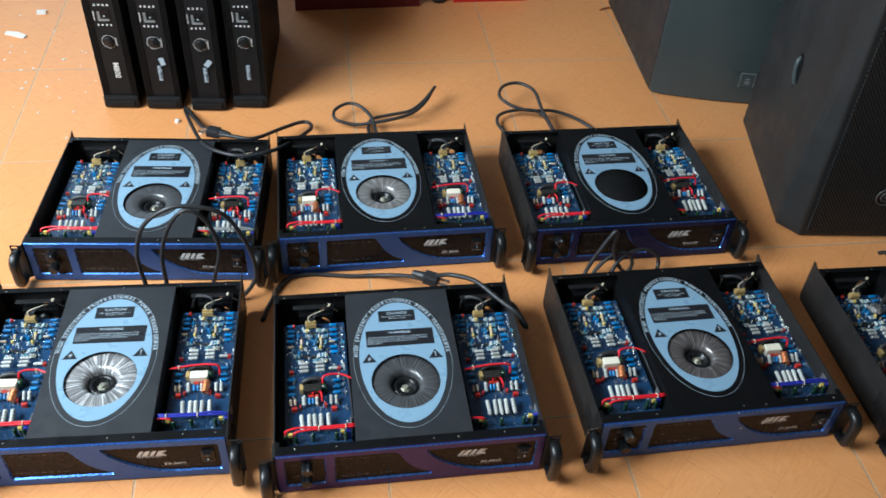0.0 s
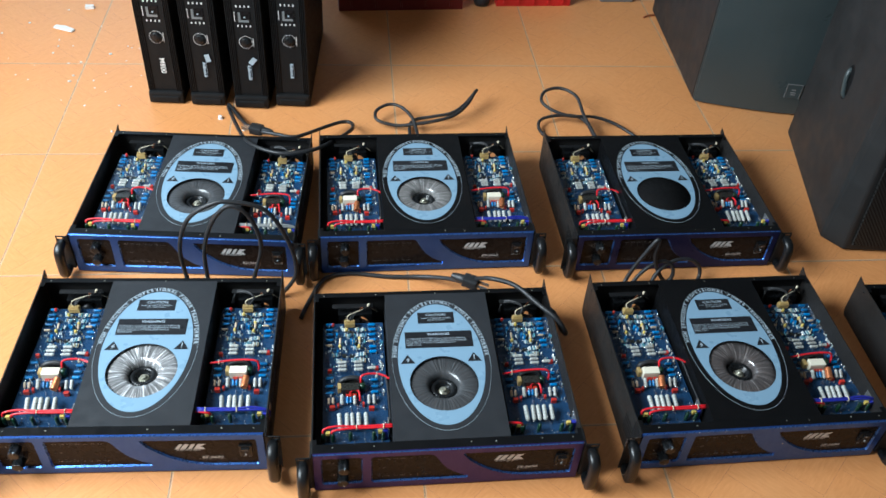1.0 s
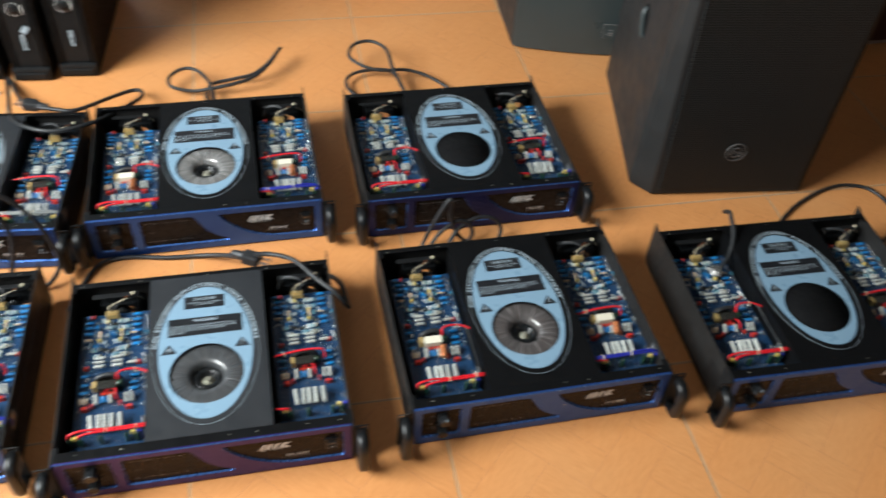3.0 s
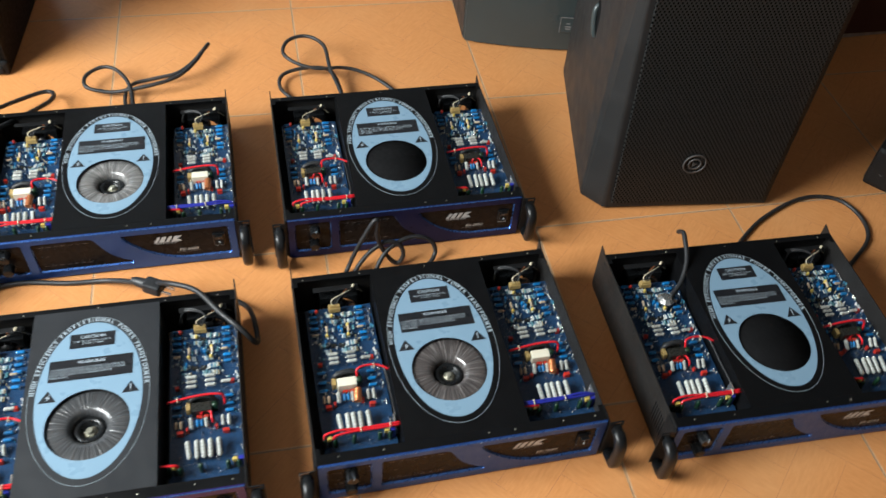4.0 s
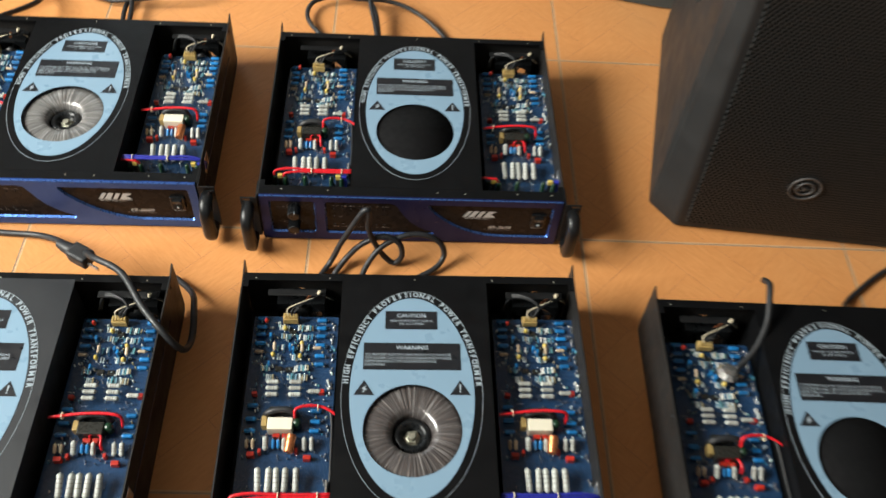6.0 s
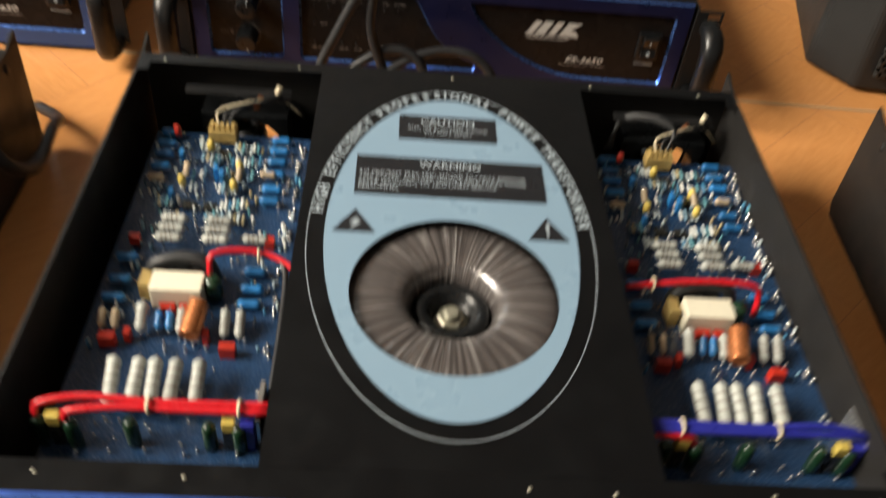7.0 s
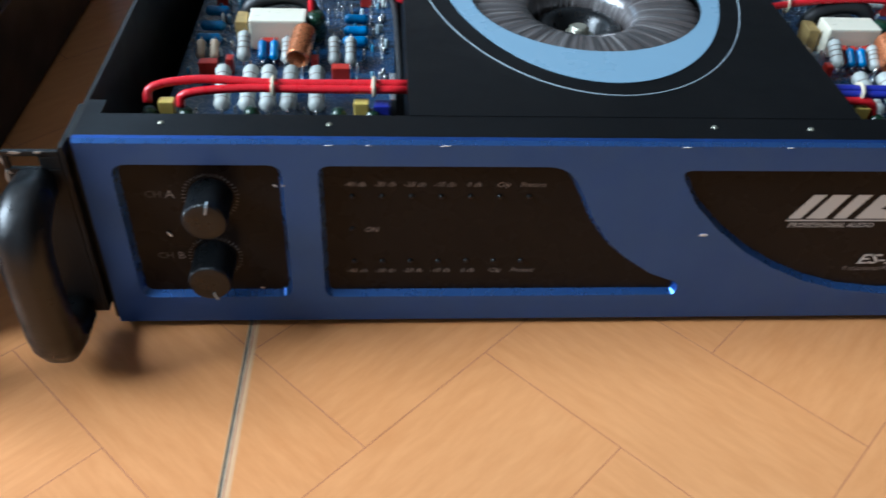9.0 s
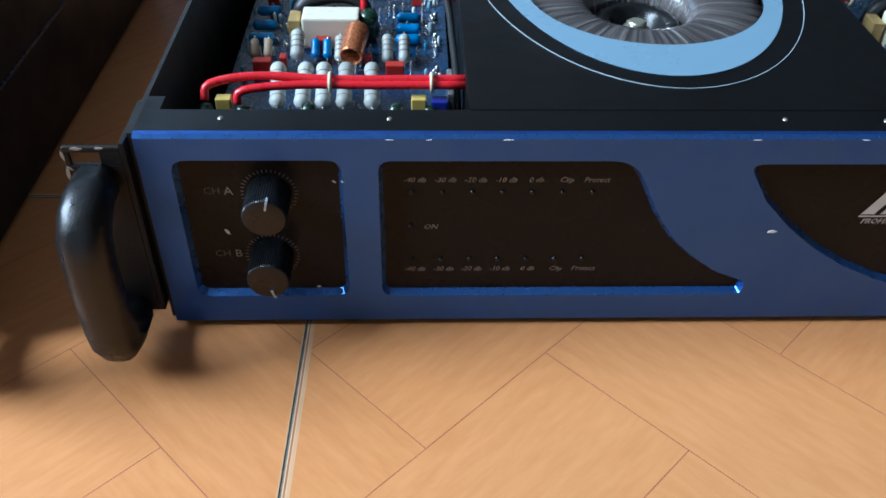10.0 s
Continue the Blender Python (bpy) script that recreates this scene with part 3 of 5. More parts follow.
def make_sticker(bm):
    n = 96
    hx, hy, hr = HOLE
    hole = []
    outer = ellipse(0.0750, 0.1350, n)
    for a, b in outer:      # the hole's rim in the same directions
        ang = math.atan2((b - hy) / 1.0, a - hx)
        hole.append((hx + (hr + 0.0004) * math.cos(ang), hy + (hr + 0.0004) * math.sin(ang)))
    ring_sheet(bm, outer, hole, ZS, ZS + 0.0003)


def make_ring_line(bm):
    ring_sheet(bm, ellipse(0.0852, 0.1457), ellipse(0.0848, 0.1453), ZS, ZS + 0.0003)


def make_caution_box(bm):
    box(bm, -0.0315, 0.0345, 0.2705, 0.2975, ZS + 0.0003, ZS + 0.0005)


def make_warning_box(bm):
    box(bm, -0.0575, 0.0625, 0.2125, 0.2505, ZS + 0.0003, ZS + 0.0005)


def make_triangle(bm):
    prism(bm, [(-0.0125, -0.0085), (0.0125, -0.0085), (0.0, 0.0115)], 0, 0.0003)


def make_bolt_sign(bm):
    prism(bm, [(0.0035, 0.005), (-0.0032, -0.0005), (0.0002, -0.0008), (-0.0022, -0.0062), (0.0042, -0.0002), (0.0008, 0.0004)], 0, 0.0003)


def make_exclamation(bm):
    prism(bm, [(-0.0011, 0.0055), (0.0011, 0.0055), (0.0006, -0.0022), (-0.0006, -0.0022)], 0, 0.0003)
    lathe(bm, [(0.001, 0), (0.001, 0.0003), (0, 0.0003)], 8, (0, -0.0042, 0))


def arc_text():
    """The words along the upper half of the oval."""
    if "arc_text" in MESHES:
        return MESHES["arc_text"]
    words = "HIGH EFFICIENCY PROFESSIONAL POWER TRANSFORMER"
    a, b = 0.0770, 0.1370
    pts, acc = [], [0.0]
    t0, t1, n = math.radians(176), math.radians(3), 400
    for k in range(n + 1):
        t = t0 + (t1 - t0) * k / n
        pts.append((CX + a * math.cos(t), CY + b * math.sin(t), t))
        if k:
            acc.append(acc[-1] + math.dist(pts[-1][:2], pts[-2][:2]))
    wide = {"I": 0.55, " ": 0.75, "W": 1.3, "M": 1.25, "N": 1.1, "O": 1.1, "H": 1.1, "G": 1.1}
    total = sum(wide.get(ch, 1.0) for ch in words)
    step, s = acc[-1] / total, 0.0
    bm = bmesh.new()
    for ch in words:
        wd = wide.get(ch, 1.0) * step
        mid = s + wd / 2
        s += wd
        if ch == " ":
            continue
        k = min(range(n + 1), key=lambda q: abs(acc[q] - mid))
        x, y, t = pts[k]
        nx, ny = math.cos(t) / a, math.sin(t) / b
        ang = math.degrees(math.atan2(ny, nx)) - 90
        me = letters(ch, 0.0096, "CENTER", 0.0, 0.00028).copy()
        nrm = Vector((nx, ny, 0)).normalized() * 0.0034
        me.transform(Matrix.Translation((x + nrm.x, y + nrm.y, ZS + 0.0004)) @ pose(0, 0, 0, 0, 0, ang) @ Matrix.Diagonal((0.92, 1, 1, 1)))
        bm.from_mesh(me)
        bpy.data.meshes.remove(me)
    me = bpy.data.meshes.new("arc_text")
    bm.to_mesh(me)
    bm.free()
    me.materials.append(MAT["print"])
    MESHES["arc_text"] = me
    return me


def make_winding(bm):
    """A ring-core transformer: strands wrapped in clear film, with uneven shallow pleats."""
    rnd = random.Random(5)
    n = 300
    waves = [(rnd.randint(25, 120), rnd.uniform(0, 6.28), rnd.uniform(0.4, 1.0)) for q in range(9)]
    section = [(0.0222, 0.060), (0.0223, 0.070), (0.0227, 0.0785), (0.0236, 0.0840), (0.0249, 0.0880), (0.0267, 0.0910), (0.0292, 0.0930), (0.0335, 0.0943), (0.0400, 0.0949), (0.0480, 0.0950), (0.0550, 0.0944), (0.0610, 0.0925), (0.0650, 0.088), (0.067, 0.080)]
    uv = bm.loops.layers.uv.new("UVMap")
    cols = []
    for k in range(n):
        u = 2 * math.pi * k / n
        lift = 0.00013 * sum(g * math.sin(w * u + p) for w, p, g in waves)
        cols.append([bm.verts.new((HOLE[0] + (rr + lift) * math.cos(u), HOLE[1] + (rr + lift) * math.sin(u), z + lift)) for rr, z in section])
    for k in range(n):
        a, b = cols[k], cols[(k + 1) % n]
        for q in range(len(section) - 1):
            f = bm.faces.new((a[q], b[q], b[q + 1], a[q + 1]))
            f.smooth = True
            for lp, (du, dv) in zip(f.loops, ((0, 0), (1, 0), (1, 1), (0, 1))):
                lp[uv].uv = ((k + du) / n, (q + dv) / 15)


def make_washer(bm):
    lathe(bm, [(0.0, 0.0745), (0.0110, 0.0745), (0.0118, 0.0815), (0.0140, 0.0826), (0.0145, 0.0842), (0.0195, 0.0846), (0.0215, 0.0830), (0.0220, 0.072)], 40, (HOLE[0], HOLE[1], 0))


def make_nut(bm):
    lathe(bm, [(0.0105, 0.0801), (0.0105, 0.0808), (0.0084, 0.0809), (0.0084, 0.0836), (0.0076, 0.0841), (0.0, 0.0841)], 6, (HOLE[0], HOLE[1], 0), smooth=False)


def make_bolt(bm):
    lathe(bm, [(0.0047, 0.080), (0.0047, 0.0872), (0.0038, 0.0883), (0, 0.0883)], 16, (HOLE[0], HOLE[1], 0), smooth=False)
    for k in range(5):
        lathe(bm, [(0.0046, 0.0838 + 0.0008 * k), (0.0052, 0.0842 + 0.0008 * k), (0.0046, 0.0846 + 0.0008 * k)], 16, (HOLE[0], HOLE[1], 0))


def make_blind_disc(bm):
    lathe(bm, [(0, 0.0965), (0.062, 0.0965), (0.062, 0.0955), (0, 0.0955)], 60, (HOLE[0], HOLE[1], 0))


def round_corners(pts, radii, seg=5):
    out = []
    n = len(pts)
    for i, p in enumerate(pts):
        r = radii[i] if isinstance(radii, (list, tuple)) else radii
        if r <= 0:
            out.append(p)
            continue
        p = Vector(p)
        a, b = Vector(pts[i - 1]), Vector(pts[(i + 1) % n])
        da, db = (a - p).normalized(), (b - p).normalized()
        for s in range(seg + 1):
            t = s / seg
            q = p + da * r * (1 - t) ** 2 + db * r * t ** 2
            out.append((q.x, q.y))
    return out


W_KNOB = round_corners([(-0.2035, 0.0888), (-0.1385, 0.0888), (-0.1385, 0.0185), (-0.2035, 0.0185)], 0.006)
W_METER = round_corners([(-0.1245, 0.0885), (-0.0250, 0.0885), (-0.0180, 0.0755), (-0.0110, 0.0615), (-0.0025, 0.0490), (0.0075, 0.0395), (0.019, 0.0312), (0.0330, 0.0255), (0.0325, 0.0182), (-0.1245, 0.0182)],
                        [0.005, 0.009, 0, 0, 0, 0, 0, 0.003, 0.003, 0.005])
W_LOGO = round_corners([(0.0200, 0.0870), (0.204, 0.0870), (0.204, 0.0180), (0.128, 0.0183), (0.108, 0.0210), (0.09, 0.0265), (0.073, 0.0345), (0.058, 0.0440), (0.044, 0.0555), (0.031, 0.0690)],
                       [0.006, 0.005, 0.005, 0, 0, 0, 0, 0, 0, 0])


def inset(poly, d):
    n, out = len(poly), []
    area = sum(poly[i][0] * poly[(i + 1) % n][1] - poly[(i + 1) % n][0] * poly[i][1] for i in range(n))
    sg = 1 if area > 0 else -1
    for i in range(n):
        a, p, b = Vector(poly[i - 1]), Vector(poly[i]), Vector(poly[(i + 1) % n])
        e1, e2 = (p - a), (b - p)
        e1 = e1.normalized() if e1.length > 1e-9 else e2.normalized()
        e2 = e2.normalized() if e2.length > 1e-9 else e1
        nn = Vector((-(e1.y + e2.y), e1.x + e2.x)) * sg
        nn = nn.normalized() if nn.length > 1e-6 else Vector((0, 0))
        out.append((p.x + nn.x * d, p.y + nn.y * d))
    return out


def make_front_panel(bm):
    """A thick blue plate with three cut-outs whose rims slope inwards."""
    x, z0, z1, ch = 0.2155, 0.004, 0.0999, 0.0014
    outer = [(-x, z0), (x, z0), (x, z1 - ch), (-x, z1 - ch)]
    loops = [outer, W_KNOB, W_METER, W_LOGO]
    edges, rims = [], []
    for lp in loops:
        vs = [bm.verts.new((a, 0.0, b)) for a, b in lp]
        rims.append(vs)
        edges += [bm.edges.new((vs[i], vs[(i + 1) % len(vs)])) for i in range(len(vs))]
    bmesh.ops.triangle_fill(bm, use_beauty=True, use_dissolve=False, edges=edges)
    for f in bm.faces:
        f.material_index = 0
    for lp, vs in zip(loops[1:], rims[1:]):
        inn = [bm.verts.new((a, 0.0032, b)) for a, b in inset(lp, 0.0017)]
        for i in range(len(vs)):
            j = (i + 1) % len(vs)
            bm.faces.new((vs[i], vs[j], inn[j], inn[i])).material_index = 1
    # top chamfer and returns
    o = rims[0]
    back = [bm.verts.new((a, 0.0036, b)) for a, b in ((-x, z0), (x, z0), (x, z1 - ch), (-x, z1 - ch))]
    top = [bm.verts.new(p) for p in ((-x, 0.0014, z1), (x, 0.0014, z1), (x, 0.0036, z1), (-x, 0.0036, z1))]
    for q, mi in (((o[0], o[1], back[1], back[0]), 0), ((o[1], o[2], back[2], back[1]), 0), ((o[3], o[0], back[0], back[3]), 0),
                  ((o[3], o[2], top[1], top[0]), 1), ((top[0], top[1], top[2], top[3]), 0), ((back[3], top[3], top[0], o[3]), 0), ((back[2], o[2], top[1], top[2]), 0)):
        bm.faces.new(q).material_index = mi


def window_sheet(outline):
    def make(bm):
        prism(bm, inset(outline, 0.0012), 0.0033, 0.0044, axis="y")
    return make


def make_ear(bm):
    """A folded rack bracket; the side that is bolted on goes back along the case."""
    for q in ((0.2206, 0.242, -0.0015, 0.0005, 0.012, 0.0878), (0.2206, 0.2285, -0.0015, 0.0005, 0.0878, 0.0933), (0.2398, 0.242, -0.0015, 0.0005, 0.0878, 0.0933),
              (0.2206, 0.242, -0.0015, 0.0005, 0.0933, 0.0956), (0.2185, 0.2205, -0.0015, 0.03, 0.012, 0.0975)):
        box(bm, *q, bevel=0.0004)


def make_handle(bm):
    """A moulded bow of nearly square section, thinner at its feet."""
    outer = [(-0.0015, 0.0885), (-0.016, 0.0895), (-0.027, 0.0865), (-0.0355, 0.077), (-0.038, 0.066), (-0.0385, 0.030), (-0.037, 0.021), (-0.032, 0.0122), (-0.022, 0.0092), (-0.0015, 0.0095)]
    inner = [(-0.0015, 0.0215), (-0.014, 0.0225), (-0.020, 0.0275), (-0.0215, 0.036), (-0.0213, 0.062), (-0.019, 0.070), (-0.013, 0.0745), (-0.0015, 0.0755)]
    rows = []
    for x in (0.2218, 0.2402):
        rows.append(([bm.verts.new((x, a, b)) for a, b in outer], [bm.verts.new((x, a, b)) for a, b in inner]))
    pair = {0: 7, 1: 6, 2: 6, 3: 5, 4: 4, 5: 3, 6: 3, 7: 2, 8: 1, 9: 0}
    for k, (o, n) in enumerate(rows):
        for q in range(9):
            a, b = pair[q], pair[q + 1]
            f = [o[q], o[q + 1], n[b]] + ([n[a]] if a != b else [])
            bm.faces.new(f if k else f[::-1])
    (o0, n0), (o1, n1) = rows
    ring0, ring1 = o0 + n0, o1 + n1
    for q in range(len(ring0)):
        p = (q + 1) % len(ring0)
        bm.faces.new((ring0[q], ring0[p], ring1[p], ring1[q]))
    bmesh.ops.recalc_face_normals(bm, faces=bm.faces)
    es = [e for e in bm.edges if len(e.link_faces) == 2 and abs(e.verts[0].co.x - e.verts[1].co.x) < 1e-6 and e.calc_face_angle() > 1.0]
    bmesh.ops.bevel(bm, geom=es, offset=0.0072, segments=4, affect="EDGES", profile=0.5)
    for f in bm.faces:
        f.smooth = True


def make_knob(bm):
    """A finely ribbed grip that runs to the spun, slightly dished front."""
    n = 112
    rings = []
    for y, r, rib in ((0.0, 0.0089, 0.0003), (0.0160, 0.0087, 0.0003), (0.0170, 0.0082, 0.0001)):
        rings.append([bm.verts.new(((r - (rib if k % 2 else 0)) * math.cos(2 * math.pi * k / n), -y, (r - (rib if k % 2 else 0)) * math.sin(2 * math.pi * k / n))) for k in range(n)])
    for a, b in zip(rings, rings[1:]):
        for k in range(n):
            bm.faces.new((a[k], a[(k + 1) % n], b[(k + 1) % n], b[k]))
    lathe(bm, [(0.0082, 0.0170), (0.0076, 0.0173), (0.0040, 0.0172), (0, 0.0171)], 28, axis="y")


def make_knob_mark(bm):
    box(bm, -0.0004, 0.0004, -0.0178, -0.0171, 0.0046, 0.0082)
    box(bm, -0.0004, 0.0004, -0.0174, -0.0148, 0.0080, 0.0090)


def make_ticks(bm):
    for k in range(31):
        a = math.radians(-50 + 280 * k / 30)
        c, s = math.cos(a), math.sin(a)
        vs = [bm.verts.new((r * c - w * s, 0, r * s + w * c)) for r, w in ((0.0100, -0.00016), (0.0114, -0.00016), (0.0114, 0.00016), (0.0100, 0.00016))]
        bm.faces.new(vs)


def make_led(bm):
    lathe(bm, [(0.0011, 0), (0.0011, 0.0004), (0.0007, 0.0010), (0, 0.0012)], 10, axis="y")


def make_logo(bm):
    """A slanted three-part mark over a thin bar, as plain shapes."""
    def q(pts):
        bm.faces.new([bm.verts.new((x, 0, z)) for x, z in pts])
    q([(0.0742, 0.0600), (0.0790, 0.0600), (0.0858, 0.0727), (0.0808, 0.0727)])
    q([(0.0812, 0.0600), (0.0885, 0.0600), (0.0945, 0.0727), (0.0880, 0.0727)])
    q([(0.0915, 0.0600), (0.0965, 0.0600), (0.1030, 0.0727), (0.0975, 0.0727)])
    q([(0.1000, 0.0600), (0.1150, 0.0600), (0.1125, 0.0640), (0.1085, 0.0655), (0.1172, 0.0727), (0.1062, 0.0727)])
    q([(0.0735, 0.0586), (0.1150, 0.0586), (0.1154, 0.0594), (0.0738, 0.0594)])


def make_switch(bm):
    """Bezel of a rocker switch."""
    box(bm, 0.1745, 0.1955, -0.0008, 0.0048, 0.0435, 0.0695, bevel=0.0016)


def make_rocker(bm):
    prism(bm, [(-0.0008, 0.0462), (-0.0042, 0.0470), (-0.0018, 0.0565), (-0.0052, 0.0662), (-0.0008, 0.0668)], 0.1785, 0.1915, axis="x")
    bmesh.ops.bevel(bm, geom=bm.edges[:], offset=0.0005, segments=1, affect="EDGES")


def make_rocker_marks(bm):
    box(bm, 0.1846, 0.1854, -0.0042, -0.0030, 0.0600, 0.0635)
    lathe(bm, [(0.0009, 0.0), (0.0009, 0.0012), (0.0017, 0.0012), (0.0017, 0.0)], 14, (0.185, -0.0026, 0.0510), axis="y")


# circuit board components; the board's own origin is its middle at the top of the board
def axial(length, r, body_mat, drop=0.001):
    """A lying resistor: swollen ends that taper to bent leads, thin dark bands round the longer grey ones."""
    def make(bm):
        h = length / 2
        lathe(bm, [(0, -h - r * 0.3), (r * 0.30, -h - r * 0.2), (r * 0.82, -h + r * 0.15), (r, -h + r * 0.6), (r * 0.93, -h + r * 1.2), (r * 0.93, h - r * 1.2), (r, h - r * 0.6), (r * 0.82, h - r * 0.15), (r * 0.30, h + r * 0.2), (0, h + r * 0.3)], 12, axis="y", mi=0)
        for s in (-1, 1):
            tube(bm, [(0, s * h, 0), (0, s * (h + 0.002), 0), (0, s * (h + 0.0026), -r - drop)], 0.00045, n=5, step=1, mi=1)
        if body_mat == "grey_res" and length > 0.013:
            for q in (-0.26, -0.08, 0.12, 0.34):
                lathe(bm, [(r * 0.90, q * length - 0.00035), (r * 0.955, q * length - 0.0003), (r * 0.955, q * length + 0.0003), (r * 0.90, q * length + 0.00035)], 12, axis="y", mi=2)
    return mesh(f"axial_{length}_{r}_{body_mat}", [body_mat, "tin", "band"], make)


def blocky(sx, sy, sz, mat, bevel=0.0006):
    def make(bm):
        box(bm, -sx / 2, sx / 2, -sy / 2, sy / 2, 0, sz, bevel=bevel)
    return mesh(f"block_{sx}_{sy}_{sz}_{mat}", mat, make)


def make_board(bm):
    box(bm, -0.0545, 0.0545, -0.138, 0.133, -0.0018, 0, mi=0)
    rnd = random.Random(3)
    for k in range(26):      # silk-screen ticks and bare pads
        x, y = rnd.uniform(-0.05, 0.05), rnd.uniform(-0.13, 0.125)
        if rnd.random() < 0.4:
            box(bm, x - 0.004, x + 0.004, y - 0.0003, y + 0.0003, 0, 0.0002, mi=1)
        else:
            lathe(bm, [(0.0009, 0), (0.0006, 0.0006), (0, 0.0008)], 6, (x, y, 0), mi=2)


def make_tiny(bm):
    """Banks of small resistors side by side in the rear half of the board, and odd parts along its edges."""
    rnd = random.Random(11)

    def lying(x, y, z, r, h):
        lathe(bm, [(0, -h), (r, -h + 0.0005), (r * 0.82, -h * 0.45), (r * 0.82, h * 0.45), (r, h - 0.0005), (0, h)], 6, (x, y, z), axis="y")
    for y, x0, x1 in ((0.1130, -0.019, -0.007), (0.1130, 0.004, 0.022), (0.1000, -0.016, -0.005), (0.0985, 0.004, 0.023), (0.0840, -0.020, -0.010), (0.0830, 0.014, 0.022),
                      (0.0700, -0.024, -0.014), (0.0690, 0.000, 0.012), (0.0540, -0.038, -0.026), (0.0535, 0.004, 0.021), (0.0410, -0.004, 0.021), (0.0415, -0.030, -0.020)):
        x = x0
        while x <= x1:
            if rnd.random() > 0.08:
                lying(x, y + rnd.uniform(-0.0006, 0.0006), rnd.uniform(0.003, 0.006), rnd.uniform(0.0010, 0.0013), rnd.uniform(0.0036, 0.0048))
            x += rnd.uniform(0.0024, 0.0029)
    for k in range(58):      # upright parts between the banks
        x, y = rnd.uniform(-0.036, 0.027), rnd.uniform(0.040, 0.122)
        r, h = rnd.uniform(0.0008, 0.0014), rnd.uniform(0.003, 0.008)
        lathe(bm, [(0, 0.0), (r, 0.0005), (r, h - 0.001), (0, h)], 6, (x, y, 0))
    for k in range(60):
        x, y = rnd.choice((-1, 1)) * rnd.uniform(0.030, 0.052), rnd.uniform(-0.08, 0.125)
        r, h = rnd.uniform(0.0008, 0.0014), rnd.uniform(0.003, 0.007)
        lathe(bm, [(r, 0), (r, h - 0.001), (0, h)], 6, (x, y, 0))


def make_solder(bm):
    rnd = random.Random(19)
    for y0, count in ((0.112, 4), (0.092, 5), (0.066, 4), (0.048, 3), (0.026, 4), (-0.004, 3), (-0.036, 5), (-0.066, 3), (-0.098, 3)):
        for k in range(count):
            y = y0 + 0.0034 * k + rnd.uniform(-0.0008, 0.0008)
            x = 0.0490 + rnd.uniform(-0.0022, 0.0022)
            lathe(bm, [(0.0014, 0), (0.0013, 0.0022), (0.0008, 0.0036), (0, 0.0042)], 7, (x, y, 0))
    for k in range(34):
        lathe(bm, [(0.001, 0), (0.0007, 0.003), (0, 0.004)], 6, (rnd.uniform(-0.045, 0.045), rnd.uniform(-0.134, -0.092), 0))
    for k in range(110):
        lathe(bm, [(0.0010, 0), (0.0009, 0.004), (0.0005, 0.0052), (0, 0.0056)], 6, (rnd.uniform(-0.045, 0.045), rnd.uniform(-0.07, 0.12), 0))


def make_coil(bm):
    """A short hollow tube of close copper turns."""
    prof = [(0.0048, -0.0105)] + [(0.0057 + (0.00030 if q % 2 else 0), -0.0105 + 0.00105 * q) for q in range(21)] + [(0.0048, 0.0105), (0.0048, -0.0105)]
    lathe(bm, prof, 18, axis="y")


def make_choke(bm):
    lathe(bm, [(0, 0), (0.0045, 0.0), (0.0052, 0.003), (0.0052, 0.012), (0.004, 0.0145), (0, 0.0148)], 14)


def make_sleeve(bm):
    lathe(bm, [(0, 0), (0.0034, 0.0), (0.0036, 0.004), (0.0036, 0.0165), (0.0026, 0.0195), (0, 0.020)], 12)


def make_drop_cap(bm):
    lathe(bm, [(0, 0.002), (0.0022, 0.003), (0.0029, 0.0065), (0.0020, 0.0102), (0, 0.0110)], 10)


def make_connector(bm):
    """A pin header in its open housing."""
    box(bm, -0.0095, 0.0095, -0.0050, 0.0050, 0, 0.010, bevel=0.0005)
    for k in range(5):
        box(bm, -0.0082 + 0.0036 * k, -0.0062 + 0.0036 * k, -0.0035, 0.003, 0.010, 0.0130)


def make_fan(bm):
    """A small square case fan: frame with a round opening, hub and blades."""
    n, s = 32, 0.031
    circ = [(0.0285 * math.cos(2 * math.pi * k / n), 0.0285 * math.sin(2 * math.pi * k / n)) for k in range(n)]
    sq = []
    for a, b in circ:
        m = max(abs(a), abs(b))
        sq.append((a / m * s, b / m * s))
    ring_sheet(bm, sq, circ, -0.0125, 0.0125)


def make_fan_hub(bm):
    lathe(bm, [(0, -0.010), (0.012, -0.010), (0.0125, -0.009), (0.0125, 0.010), (0, 0.010)], 20)


def make_fan_blade(bm):
    p = [(0.012, -0.003, -0.008), (0.027, -0.006, -0.008), (0.027, 0.006, 0.008), (0.012, 0.003, 0.008)]
    lo, hi = [[bm.verts.new((x, y + o, z)) for x, y, z in p] for o in (0, 0.0012)]
    bm.faces.new(lo[::-1])
    bm.faces.new(hi)
    for i in range(4):
        bm.faces.new((lo[i], lo[(i + 1) % 4], hi[(i + 1) % 4], hi[i]))


def make_heat_sink(bm):
    box(bm, -0.051, 0.051, -0.13, 0.125, 0.0, 0.006)


